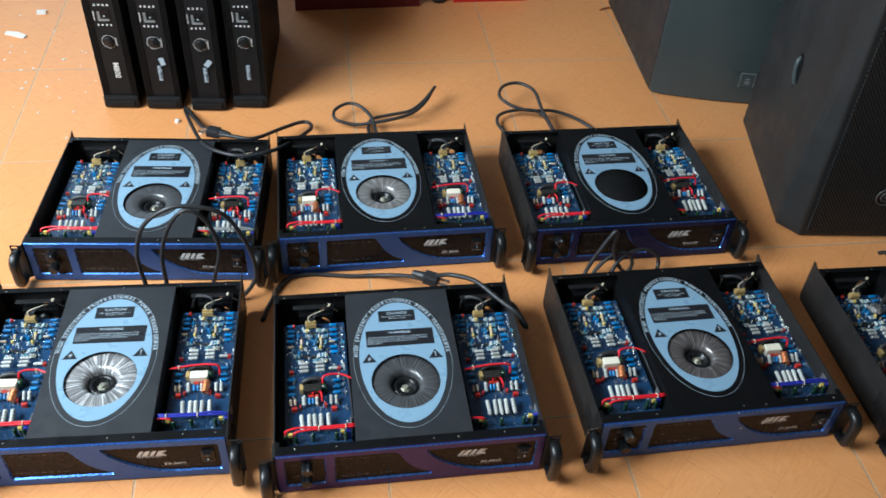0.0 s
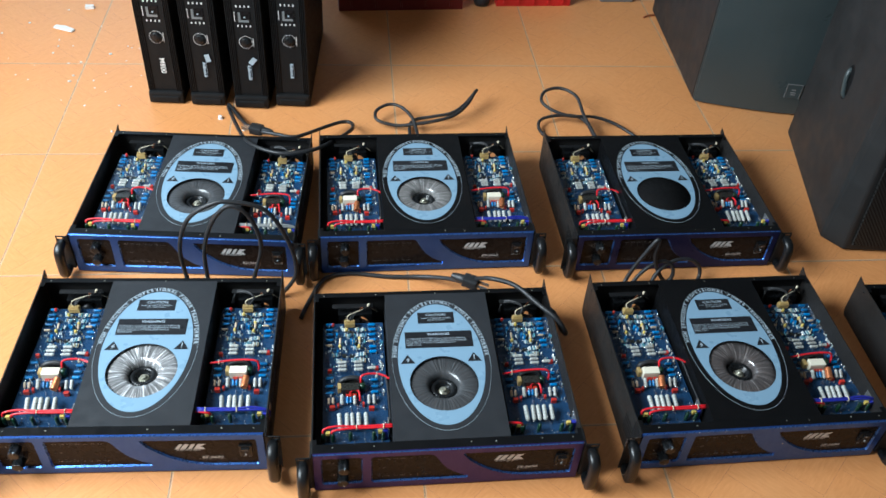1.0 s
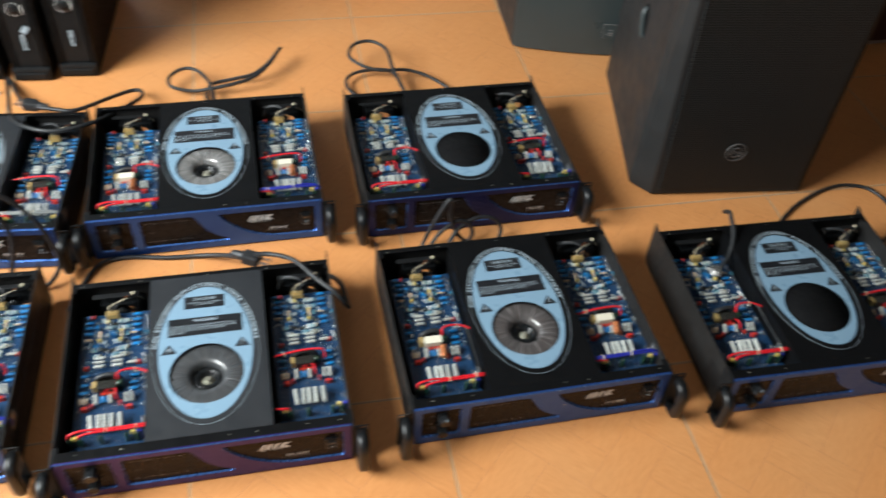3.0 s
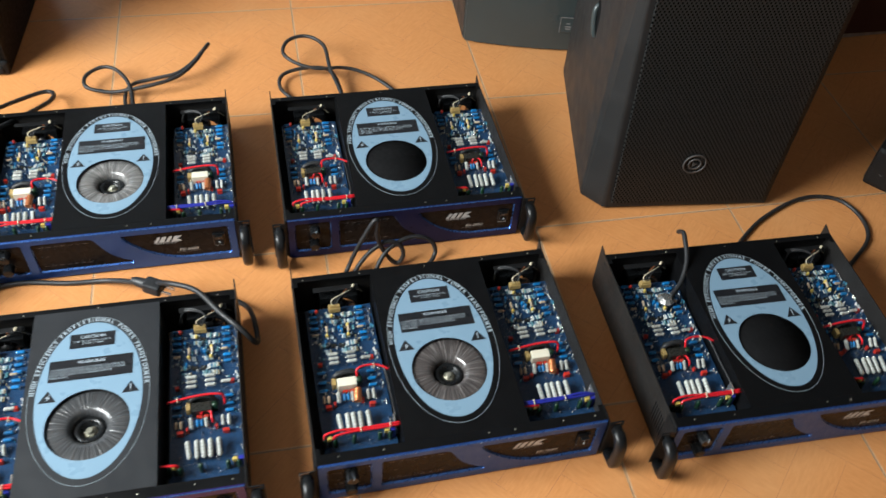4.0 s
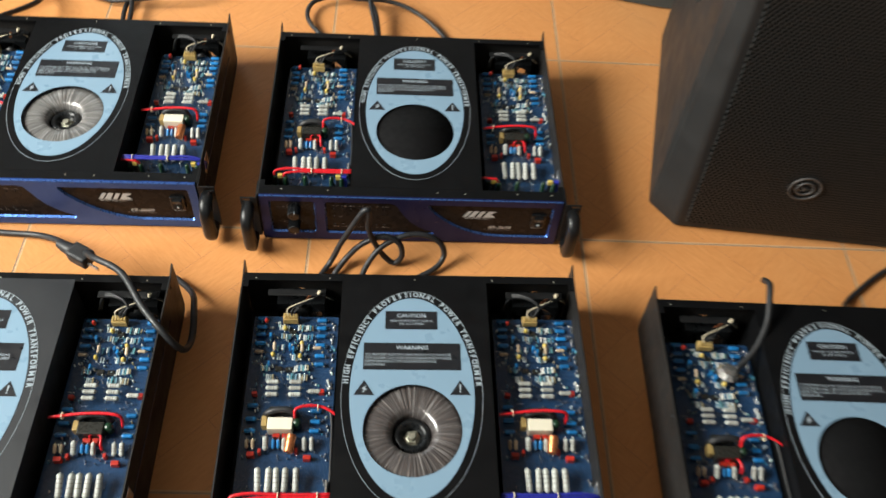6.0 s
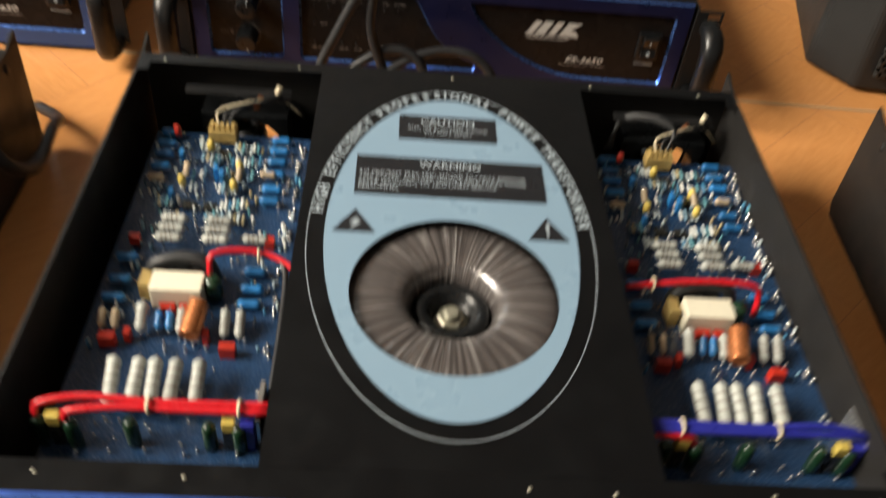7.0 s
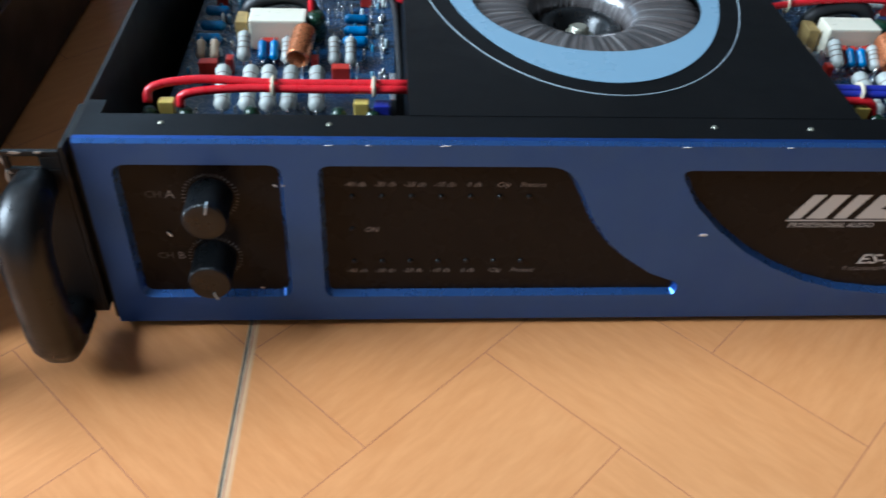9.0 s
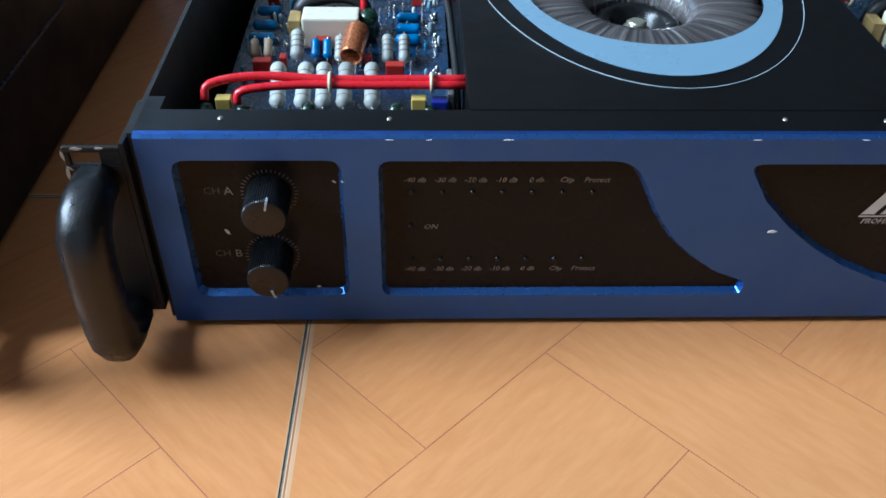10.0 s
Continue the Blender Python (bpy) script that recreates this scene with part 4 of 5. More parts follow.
def circuit_board(amp, x, relay, wire, variant):
    b = part("circuit_board", mesh("board", ["pcb", "print", "tin"], make_board), amp, at(x, 0.178, 0.062), "blue circuit board crowded with components")
    put = lambda name, me, px, py, pz=0.0, rz=0.0, rx=0.0, label="": part(name, me, b, pose(px, py, pz, rx, 0, rz), label)
    drop = at(0, 0, -0.006)
    ox, oy = 0.1475, -0.178      # from the case's axes to the board's
    grey, cream, blue = axial(0.0135, 0.0030, "grey_res"), axial(0.010, 0.0023, "cream_res"), axial(0.0125, 0.0029, "blue_res")
    power, small_blue = axial(0.0265, 0.0039, "grey_res", 0.007), axial(0.010, 0.0024, "blue_res")
    big, flat = axial(0.0155, 0.0036, "grey_res"), axial(0.0150, 0.0030, "grey_res")
    for px, tilt in ((-0.1735, 8), (-0.1615, -2), (-0.1525, 4), (-0.1425, -2), (-0.1300, 3)):
        put("resistor", power, px + ox, 0.0820 + oy, 0.0130, tilt * 0.5, 14)
    for px, me, dz in ((-0.1915, cream, 0), (-0.1845, cream, 0), (-0.1695, big, 0.002), (-0.1605, small_blue, 0), (-0.1545, small_blue, 0), (-0.148, grey, 0), (-0.124, flat, 0), (-0.1155, flat, 0)):
        put("resistor", me, px + ox, 0.1285 + oy, 0.0080 + dz, 0, 34)
    if relay == "relay":
        put("copper_coil", mesh("coil", "copper", make_coil), -0.1405 + ox, 0.1275 + oy, 0.0115, -8, 14)
    else:
        put("jumper_wire", mesh("jumper", "red_wire", lambda bm: tube(bm, [(-0.008, 0.004, 0.004), (-0.007, 0.006, 0.012), (0.0, 0.007, 0.014), (0.006, 0.004, 0.013), (0.0075, -0.006, 0.012), (0.008, -0.009, 0.004)], 0.0017, n=7)), -0.147 + ox, 0.138 + oy)
    put("relay", blocky(0.0295, 0.0155, 0.0170, relay, 0.0012), -0.154 + ox, 0.151 + oy, 0.0, 0, 0)
    put("capacitor", blocky(0.006, 0.013, 0.013, "brass"), -0.1735 + ox, 0.156 + oy)
    put("relay", blocky(0.026, 0.011, 0.012, "dark_relay", 0.001), -0.156 + ox, 0.170 + oy)
    put("choke", mesh("choke", "green", make_choke), -0.1345 + ox, 0.154 + oy, 0.002)
    for px, py, sx in ((-0.158, 0.139, 0.009), (-0.148, 0.139, 0.007), (-0.186, 0.116, 0.009), (-0.120, 0.112, 0.009), (-0.176, 0.120, 0.0035), (-0.1335, 0.121, 0.0035)):
        put("film_capacitor", blocky(sx, 0.0055, 0.0085, "red_cap"), px + ox, py + oy)
    for gx in (-0.168, -0.140):
        for py in (0.211, 0.2025, 0.194):
            put("resistor", flat, gx + ox, py - 0.002 + oy, 0.0112, 90)
    put("resistor", flat, -0.117 + ox, 0.199 + oy, 0.006, 90)
    put("film_capacitor", blocky(0.0065, 0.0055, 0.0075, "red_cap"), -0.1085 + ox, 0.199 + oy)
    put("film_capacitor", blocky(0.0065, 0.0045, 0.0075, "red_cap"), -0.190 + ox, 0.196 + oy)
    put("led", mesh("round_led", "red_cap", make_drop_cap), -0.184 + ox, 0.297 + oy, 0.006)
    for py in (0.303, 0.291, 0.279, 0.2655, 0.250, 0.238, 0.173, 0.159, 0.147):
        put("resistor", blue, -0.1135 + ox, py + oy, 0.0040, 90)
    for py in (0.305, 0.292, 0.281, 0.268, 0.180, 0.162, 0.147):
        put("resistor", blue, -0.1905 + ox, py + oy, 0.0045, 90)
    put("resistor", cream, -0.1905 + ox, 0.255 + oy, 0.0045, 90)
    put("resistor", cream, -0.117 + ox, 0.2585 + oy, 0.0095, 90)
    for px, py in ((-0.172, 0.249), (-0.138, 0.247), (-0.137, 0.266), (-0.160, 0.288)):
        put("drop_capacitor", mesh("drop_cap", "yellow", make_drop_cap), px + ox, py + oy, 0.002)
    for px, py in ((-0.1715, 0.2615), (-0.1365, 0.2595)):
        put("resistor", cream, px + ox, py + oy, 0.0080, 0, 20)
    for px, py in ((-0.1775, 0.277), (-0.152, 0.262), (-0.1475, 0.257), (-0.176, 0.236)):
        put("capacitor", blocky(0.003, 0.006, 0.011, "blue_res"), px + ox, py + oy)
    for px, py in ((-0.0165, 0.0535), (-0.0035, 0.0530), (-0.003, 0.108), (0.008, 0.086)):
        put("chip", blocky(0.0085, 0.0065, 0.004, "dark_relay"), px, py)
    put("insulated_lead", mesh("lead_arch", "rubber", lambda bm: tube(bm, [(-0.0255, -0.013, 0.006), (-0.0215, -0.0125, 0.015), (-0.0075, -0.0105, 0.0190), (0.007, -0.0115, 0.0175), (0.0125, -0.014, 0.006)], 0.0042, n=10)), 0, 0, 0, 0, 0, "thick black sleeved lead behind the relay")
    if x < 0:
        put("edge_lead", mesh("edge_lead", "rubber", lambda bm: tube(bm, [(0.038, -0.0085, 0.023), (0.049, -0.0115, 0.0225), (0.0545, -0.022, 0.020), (0.056, -0.06, 0.017), (0.0565, -0.100, 0.017), (0.056, -0.126, 0.008)], 0.0018, n=8)), 0, 0)
    put("connector", mesh("connector", "brass", make_connector), -0.154 + ox, 0.3030 + oy, 0.003)
    for px, py in ((-0.2005, 0.053), (-0.1845, 0.052), (-0.1565, 0.0535), (-0.1185, 0.053), (-0.1035, 0.052)):
        put("green_sleeve", mesh("sleeve", "green", make_sleeve), px + ox, py + oy, 0.0)
    for px in (-0.1925, -0.1085):
        put("film_capacitor", blocky(0.0066, 0.0050, 0.0070, "yellow"), px + ox, 0.0535 + oy, 0.0165)
        put("capacitor", blocky(0.0064, 0.0046, 0.0165, "dark_relay"), px + ox, 0.0535 + oy)
    put("film_capacitor", blocky(0.007, 0.006, 0.022, "blue_wire"), -0.0995 + ox, 0.0545 + oy)
    # bright metal strip standing in for a white label at the board's edge
    put("heat_spreader", blocky(0.0028, 0.024, 0.024, "tin"), -0.0945 + ox, 0.066 + oy)
    tagged(put("component_crowd", mesh("tiny", "tiny", make_tiny), 0, 0), "crowd of tiny resistors and diodes", kind="stuff")
    tagged(put("solder", mesh("solder", "tin", make_solder), 0, 0), "bright solder joints and pins", kind="stuff")
    sink = part("heat_sink", mesh("heat_sink", "soft_black", make_heat_sink), amp, at(x, 0.178, 0.0055), "black finned heat sink under the board")
    for k in range(11):
        part("fin", mesh("fin", "soft_black", lambda bm: box(bm, -0.001, 0.001, -0.13, 0.125, 0.006, 0.042)), sink, at(-0.05 + 0.01 * k, 0, 0))
    z = 0.0362
    if x < 0 or wire != "red_wire":
        front = ([(-0.053, -0.125, 0.028), (-0.0505, -0.1215, 0.034), (-0.030, -0.1185, z), (0.0, -0.1195, z - 0.001), (0.030, -0.1195, z - 0.001), (0.062, -0.119, z - 0.001)],
                 [(-0.039, -0.126, 0.027), (-0.036, -0.1245, 0.0325), (-0.012, -0.1225, z - 0.002), (0.02, -0.1228, z - 0.002), (0.062, -0.1225, z - 0.002)])
        if x > 0:      # the right board's wires come from under the cover instead
            front = [[(0.0535, -0.1205, 0.012), (0.053, -0.1205, z - 0.006)] + [(-px, py, pz) for px, py, pz in path[2:]] for path in front]
        for k, path in enumerate(front):
            part("wire", mesh(f"front_wire_{k}_{wire}_{x > 0}", wire, lambda bm: tube(bm, path, 0.0019, n=8)), b, drop, wire.replace("_", " ") + " held by nylon ties")

        def tie(bm):
            tube(bm, [(0, -0.121 + 0.0042 * math.cos(q), z - 0.0015 + 0.0037 * math.sin(q)) for q in [2 * math.pi * k / 12 for k in range(13)]], 0.0009, n=5, step=1)
        for tx in ((-0.047, 0.003) if x > 0 else (0.001, 0.0445)):
            part("cable_tie", mesh("tie", "ivory", tie), b, at(tx, 0, -0.006))

    if x > 0:
        part("wire", mesh("stub_wire", "red_wire", lambda bm: tube(bm, [(-0.063, -0.1235, 0.0322), (-0.052, -0.1245, 0.0322), (-0.042, -0.125, 0.0312), (-0.0385, -0.1245, 0.024), (-0.038, -0.124, 0.008)], 0.0020, n=8)), b, drop, "short red wire")

    def arch_left(bm):
        tube(bm, [(0.0105, -0.020, 0.012), (0.0105, -0.018, 0.024), (0.0115, -0.013, 0.0305), (0.022, -0.009, 0.0315), (0.038, -0.008, 0.030), (0.050, -0.012, 0.029), (0.060, -0.018, 0.027)], 0.0019, n=8)

    def arch_right(bm):
        tube(bm, [(0.0265, -0.020, 0.010), (0.0270, -0.015, 0.022), (0.0225, -0.0135, 0.0290), (0.005, -0.012, 0.0300), (-0.02, -0.0125, 0.0290), (-0.045, -0.015, 0.027), (-0.056, -0.016, 0.026)], 0.0019, n=8)
    part("relay_wire", mesh("arch_right" if x > 0 else "arch_left", "red_wire", arch_right if x > 0 else arch_left), b, drop, "red wire arching to the middle")

    def arch_tie(bm):
        tx = -0.040 if x > 0 else 0.038
        tube(bm, [(tx, -0.0145 + 0.004 * math.cos(q), 0.0275 + 0.0042 * math.sin(q)) if x > 0 else (tx, -0.0097 + 0.004 * math.cos(q), 0.029 + 0.0042 * math.sin(q)) for q in [2 * math.pi * k / 10 for k in range(11)]], 0.0008, n=5, step=1)
    part("cable_tie", mesh("arch_tie_r" if x > 0 else "arch_tie_l", "ivory", arch_tie), b, drop)


def amplifier(m, label, relay="relay", toroid=True, right_wire="blue_wire", paint="blue", plate="plate"):
    a = thing("power_amplifier", m, label, "power amplifier", "open amplifiers laid out on the floor")
    part("chassis", mesh("chassis", "case", make_chassis), a)
    for s in (-1, 1):
        for k in range(9):      # cooling slots low in the side near the front
            part("vent_slot", mesh("vent_slot", "soft_black", make_vent_slot), a, at(s * 0.2185, 0.021 + 0.006 * k, 0))
        for y in (0.03, 0.19, 0.345):
            part("rivet", mesh("rivet", "steel", make_rivet), a, at(s * 0.2182, y, 0.088, 0 if s > 0 else 180))
    part("front_strip", mesh("front_strip", "plate", make_front_strip), a)
    part("rear_strip", mesh("rear_strip", "plate", make_rear_strip), a)
    for sx, sy in SCREWS:
        part("screw", mesh("screw", "zinc", make_screw), a, at(sx, sy, 0))
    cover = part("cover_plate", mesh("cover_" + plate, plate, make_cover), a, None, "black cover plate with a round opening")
    part("sticker", mesh("sticker", "sticker", make_sticker), cover, None, "pale blue oval warning sticker")
    part("ring_line", mesh("ring_line", "print", make_ring_line), cover)
    part("caution_box", mesh("caution_box", "ink", make_caution_box), cover)
    part("warning_box", mesh("warning_box", "ink", make_warning_box), cover)
    part("oval_writing", arc_text(), cover)
    zt = ZS + 0.0007
    writing("caution_writing", "CAUTION", 0.0082, "print", cover, at(0.0015, 0.2905, zt), bold=0.0001)
    writing("small_writing", "RISK OF ELECTRIC SHOCK\nDO NOT OPEN", 0.0046, "print", cover, at(0.0015, 0.2805, zt - 0.0001))
    writing("warning_writing", "WARNING", 0.0082, "print", cover, at(0.0025, 0.2435, zt), bold=0.0001)
    writing("fine_writing", "TO PREVENT ELECTRIC SHOCK DO NOT REMOVE\nTOP COVER. NO USER SERVICEABLE PARTS INSIDE\nREFER SERVICING TO QUALIFIED SERVICE\nPERSONNEL.", 0.0047, "print", cover, at(-0.0555, 0.2265, zt - 0.0001), "LEFT")
    tri = mesh("triangle", "ink", make_triangle)
    t1 = part("warning_triangle", tri, cover, at(-0.0555, 0.1865, ZS + 0.0003))
    part("bolt_sign", mesh("bolt_sign", "print", make_bolt_sign), cover, at(-0.0555, 0.1865, ZS + 0.0006))
    part("warning_triangle", tri, cover, at(0.0605, 0.1875, ZS + 0.0003))
    part("exclamation_sign", mesh("exclamation", "print", make_exclamation), cover, at(0.0605, 0.1875, ZS + 0.0006))
    if toroid:
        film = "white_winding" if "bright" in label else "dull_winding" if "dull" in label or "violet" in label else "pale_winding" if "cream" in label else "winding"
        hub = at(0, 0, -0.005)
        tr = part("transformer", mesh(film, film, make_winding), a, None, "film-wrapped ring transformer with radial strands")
        part("washer", mesh("washer", "black", make_washer), tr)
        part("nut", mesh("nut", "zinc", make_nut), tr, hub)
        part("bolt", mesh("bolt", "zinc", make_bolt), tr, hub, "dull zinc-plated threaded bolt")
    else:
        part("blind_disc", mesh("blind_disc", "soft_black", make_blind_disc), a, None, "plain black disc closing the opening")
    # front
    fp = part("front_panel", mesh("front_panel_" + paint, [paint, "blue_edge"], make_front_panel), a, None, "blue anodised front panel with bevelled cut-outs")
    part("knob_window", mesh("w_knob", "acrylic", window_sheet(W_KNOB)), fp)
    part("meter_window", mesh("w_meter", "acrylic", window_sheet(W_METER)), fp)
    part("badge_window", mesh("w_logo", "acrylic", window_sheet(W_LOGO)), fp)
    yw = 0.0030
    for kx, kz, ch in ((-0.1680, 0.0712, "A"), (-0.1700, 0.0390, "B")):
        part("knob", mesh("knob", "black", make_knob), fp, at(kx, 0.0033, kz), "ribbed black volume knob")
        part("knob_mark", mesh("knob_mark", "print", make_knob_mark), fp, Matrix.Translation((kx, 0.0033, kz)) @ pose(0, 0, 0, 0, 12 if ch == "A" else 165, 0))
        part("tick_marks", mesh("ticks", "dim_print", make_ticks), fp, at(kx, yw, kz))
        writing("channel_writing", "CH", 0.0047, "faint_print", fp, on_front(-0.1905, yw, kz + 0.001))
        writing("channel_letter", ch, 0.0056, "dim_print", fp, on_front(-0.1840, yw, kz + 0.001))
    led = mesh("led", "black", make_led)
    names = ("-40 db", "-30 db", "-20 db", "-10 db", "0 db", "Clip", "Protect")
    for k, nm in enumerate(names):
        px = -0.1115 + 0.01205 * k
        for zt_, zl in ((0.0775, 0.0715), (0.031, 0.0365)):
            writing("meter_writing", nm, 0.0034, "dim_print", fp, on_front(px + 0.001, yw, zt_), shear=0.25)
            part("led", led, fp, at(px, 0.0033, zl))
    part("led", led, fp, at(-0.112, 0.0033, 0.0545))
    writing("meter_writing", "ON", 0.0036, "dim_print", fp, on_front(-0.104, yw, 0.0540), shear=0.25)
    part("badge", mesh("logo", "silver", make_logo), fp, Matrix.Translation((-0.0115, yw, 0)) @ Matrix.Diagonal((1.15, 1, 1, 1)))
    writing("badge_writing", "PROFESSIONAL AUDIO", 0.0037, "silver", fp, on_front(0.0940, yw, 0.0563), shear=0.2)
    writing("model_writing", "ES-2650", 0.0078, "silver", fp, on_front(0.130, yw, 0.0365) @ Matrix.Diagonal((1.32, 1, 1, 1)), shear=0.25, bold=0.00012)
    writing("model_writing", "Professional Power Amplifier", 0.0036, "dim_print", fp, on_front(0.129, yw, 0.0312), shear=0.2)
    writing("power_writing", "POWER", 0.0050, "print", fp, on_front(0.1845, yw, 0.0375), shear=0.25)
    sw = part("power_switch", mesh("switch", "black", make_switch), fp, None, "black rocker switch")
    part("rocker", mesh("rocker", "black", make_rocker), fp)
    part("rocker_mark", mesh("rocker_marks", "print", make_rocker_marks), fp)
    ear, handle = mesh("ear", "steel", make_ear), mesh("handle", "moulded", make_handle)
    for s in (1, -1):
        e = part("rack_ear", ear, a, Matrix.Diagonal((s, 1, 1, 1)))
        part("handle", handle, e, None, "worn black plastic handle")
    # boards, fans and wiring
    for x, wire, variant in ((-0.1475, "red_wire", 0), (0.1645, right_wire, 0)):
        circuit_board(a, x, relay, wire, variant)
        fan = part("fan", mesh("fan", "black", make_fan), a, pose(x + 0.004, 0.3395, 0.0375, 90, 0, 0), "small black case fan")
        part("hub", mesh("fan_hub", "black", make_fan_hub), fan)
        for k in range(7):
            part("blade", mesh("fan_blade", "black", make_fan_blade), fan, pose(0, 0, 0, 0, 0, 360 * k / 7))
        part("fan_bracket", blocky(0.075, 0.010, 0.0015, "steel"), a, at(x, 0.3345, 0.083))

        for k, (dx, dz) in enumerate(((0, 0), (0.003, 0.002), (-0.003, 0.001), (0.001, -0.002))):
            def back_wire(bm):
                tube(bm, [(-0.006 + dx, 0.303, 0.076), (-0.004 + dx * 2, 0.309, 0.083 + dz), (0.010 + dx, 0.318, 0.085 + dz), (0.026 + dx, 0.327, 0.084 - dz), (0.036 + dx, 0.334, 0.078), (0.046, 0.336, 0.065)], 0.0009, n=6)
            part("fan_wire", mesh(f"back_wire_{k}", ("rubber", "rubber", "ivory", "black")[k], back_wire), a, at(x, 0, 0))
        part("crimp_cap", mesh("crimp_cap", "ivory", lambda bm: tube(bm, [(0.028, 0.331, 0.086), (0.030, 0.333, 0.091)], 0.0022, n=8, step=1)), a, at(x, 0, 0))
        for k, dx in enumerate((0, 0.003) if x > 0 else ()):
            def loop_wire(bm):
                tube(bm, [(-0.040 + dx, 0.325, 0.06), (-0.030, 0.333 + dx, 0.082), (-0.008, 0.326, 0.088 + dx), (0.004, 0.316, 0.086), (-0.002, 0.306, 0.076)], 0.0019, n=6)
            part("loop_wire", mesh(f"loop_wire_{k}", "rubber", loop_wire), a, at(x, 0, 0))
        # added orange sliver standing in for floor glimpsed through the fan opening
        sliver = part("terminal_tab", blocky(0.004, 0.0012, 0.014, "copper_scrap"), a, pose(x + 0.012, 0.331, 0.072, 12, 20, 15))
    return a

# ---- the seven amplifiers ----
PLACES = [
    ((-1.0048, 0.5166, -5.45), "opened black amplifier with blue front and dull grey transformer", "dark_relay", True, "grey_wire"),
    ((-0.5185, 0.5050, -0.12), "opened black amplifier with blue front and cream relays", "relay", True, "blue_wire"),
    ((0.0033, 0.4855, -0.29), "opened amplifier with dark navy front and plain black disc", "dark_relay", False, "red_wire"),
    ((-1.0403, 0.0526, -2.73), "opened black amplifier with blue front and a bright shiny transformer", "relay", True, "blue_wire"),
    ((-0.5317, -0.0056, -0.61), "opened black amplifier with violet-blue front and dark relays", "dark_relay", True, "red_wire"),
    ((0.0, 0.0, 0.0), "opened black amplifier with blue front and worn handles", "relay", True, "blue_wire"),
    ((0.5314, -0.0387, -1.74), "opened amplifier with plain black disc and cable over its board", "dark_relay", False, "red_wire"),
]
AMPS = []
for (x, y, rz), label, relay, toroid, wire in PLACES:
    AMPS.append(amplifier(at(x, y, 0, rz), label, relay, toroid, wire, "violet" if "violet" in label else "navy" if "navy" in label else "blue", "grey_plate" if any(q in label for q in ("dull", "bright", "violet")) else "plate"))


def make_chip(bm):
    prism(bm, [(-0.0016, -0.0007), (0.0006, -0.0010), (0.0018, 0.0002), (0.0002, 0.0009), (-0.0012, 0.0006)], -0.0003, 0.0, axis="y")


# bare chips and scratches on the worn front of the amplifier that is seen from nearby
for x, y, z, tilt, size in ((0.0375, 0.0, 0.0535, 0, 1.5), (-0.1385, 0.0, 0.079, 30, 0.6), (-0.187, 0.0029, 0.052, 60, 1.3), (-0.142, 0.0029, 0.077, 40, 0.8),
                            (-0.2425, -0.026, 0.030, 20, 1.4), (0.02, -0.0001, 0.0983, 0, 0.5), (-0.075, -0.0001, 0.0983, 0, 0.6), (0.062, -0.0001, 0.0983, 0, 0.4), (-0.12, -0.0001, 0.0983, 0, 0.4), (-0.105, -0.0001, 0.0983, 0, 0.3), (-0.152, 0.0029, 0.0215, 10, 0.7)):
    part("paint_chip", mesh("chip", "white", make_chip), AMPS[5], Matrix.Translation((x, y, z)) @ pose(0, 0, 0, 0, tilt, 0) @ Matrix.Diagonal((size * (2.0 if z > 0.098 else 0.75), 1, size * (0.28 if z > 0.098 else 0.5), 1)))


# bare metal along the bent edge of the worn rack ear
for k, (x, z, tilt, size) in enumerate(((-0.2419, 0.092, 85, 1.3), (-0.2417, 0.084, 95, 1.6), (-0.2420, 0.077, 88, 1.0), (-0.2365, 0.0953, 4, 1.4), (-0.228, 0.0954, -3, 1.0), (-0.2405, 0.0865, 40, 0.9))):
    part("paint_chip", mesh("rust_chip", "pale_edge", make_chip), AMPS[5], Matrix.Translation((x, -0.0016, z)) @ pose(0, 0, 0, 0, tilt, 0) @ Matrix.Diagonal((size, 1, size * 0.5, 1)))


# ---- cables ----
def cable(name, label, paths, r=0.0042, extras=None):
    bm = bmesh.new()
    for p in paths:
        tube(bm, p, r, n=10, step=5)
    ob = tagged(new(name, finish(bm, name, "rubber")), label, "power cable", "power cables")
    if extras:
        bm = bmesh.new()
        extras(bm)
        part("plug", finish(bm, "plug", ["rubber", "tin"]), ob, None, "black mains plug")
    return ob


def plug_at(x, y, z, rz):
    def make(bm):
        box(bm, -0.016, 0.016, -0.012, 0.012, -0.010, 0.010, bevel=0.004)
        lathe(bm, [(0.010, 0.012), (0.008, 0.03), (0.0055, 0.04)], 12, axis="x")
        for s in (-1, 1):
            box(bm, -0.036, -0.016, s * 0.006 - 0.0012, s * 0.006 + 0.0012, -0.003, 0.003, mi=1)
        bmesh.ops.transform(bm, matrix=pose(x, y, z, 0, 0, rz), verts=bm.verts)
    return make


R = 0.0045
cable("power_cable", "black power cable bent in tall loops between two amplifiers", [
    [(-0.985, 0.418, 0.04), (-0.99, 0.445, 0.058), (-0.994, 0.45, 0.131), (-0.972, 0.45, 0.20), (-0.928, 0.45, 0.236), (-0.887, 0.452, 0.24), (-0.829, 0.455, 0.215), (-0.793, 0.455, 0.138), (-0.782, 0.45, 0.063), (-0.806, 0.445, 0.018), (-0.83, 0.44, R)],
    [(-0.945, 0.416, 0.04), (-0.95, 0.44, 0.056), (-0.949, 0.446, 0.13), (-0.927, 0.447, 0.198), (-0.893, 0.447, 0.235), (-0.86, 0.446, 0.21), (-0.843, 0.444, 0.14), (-0.862, 0.442, 0.062), (-0.869, 0.440, 0.03)]], 0.0042)
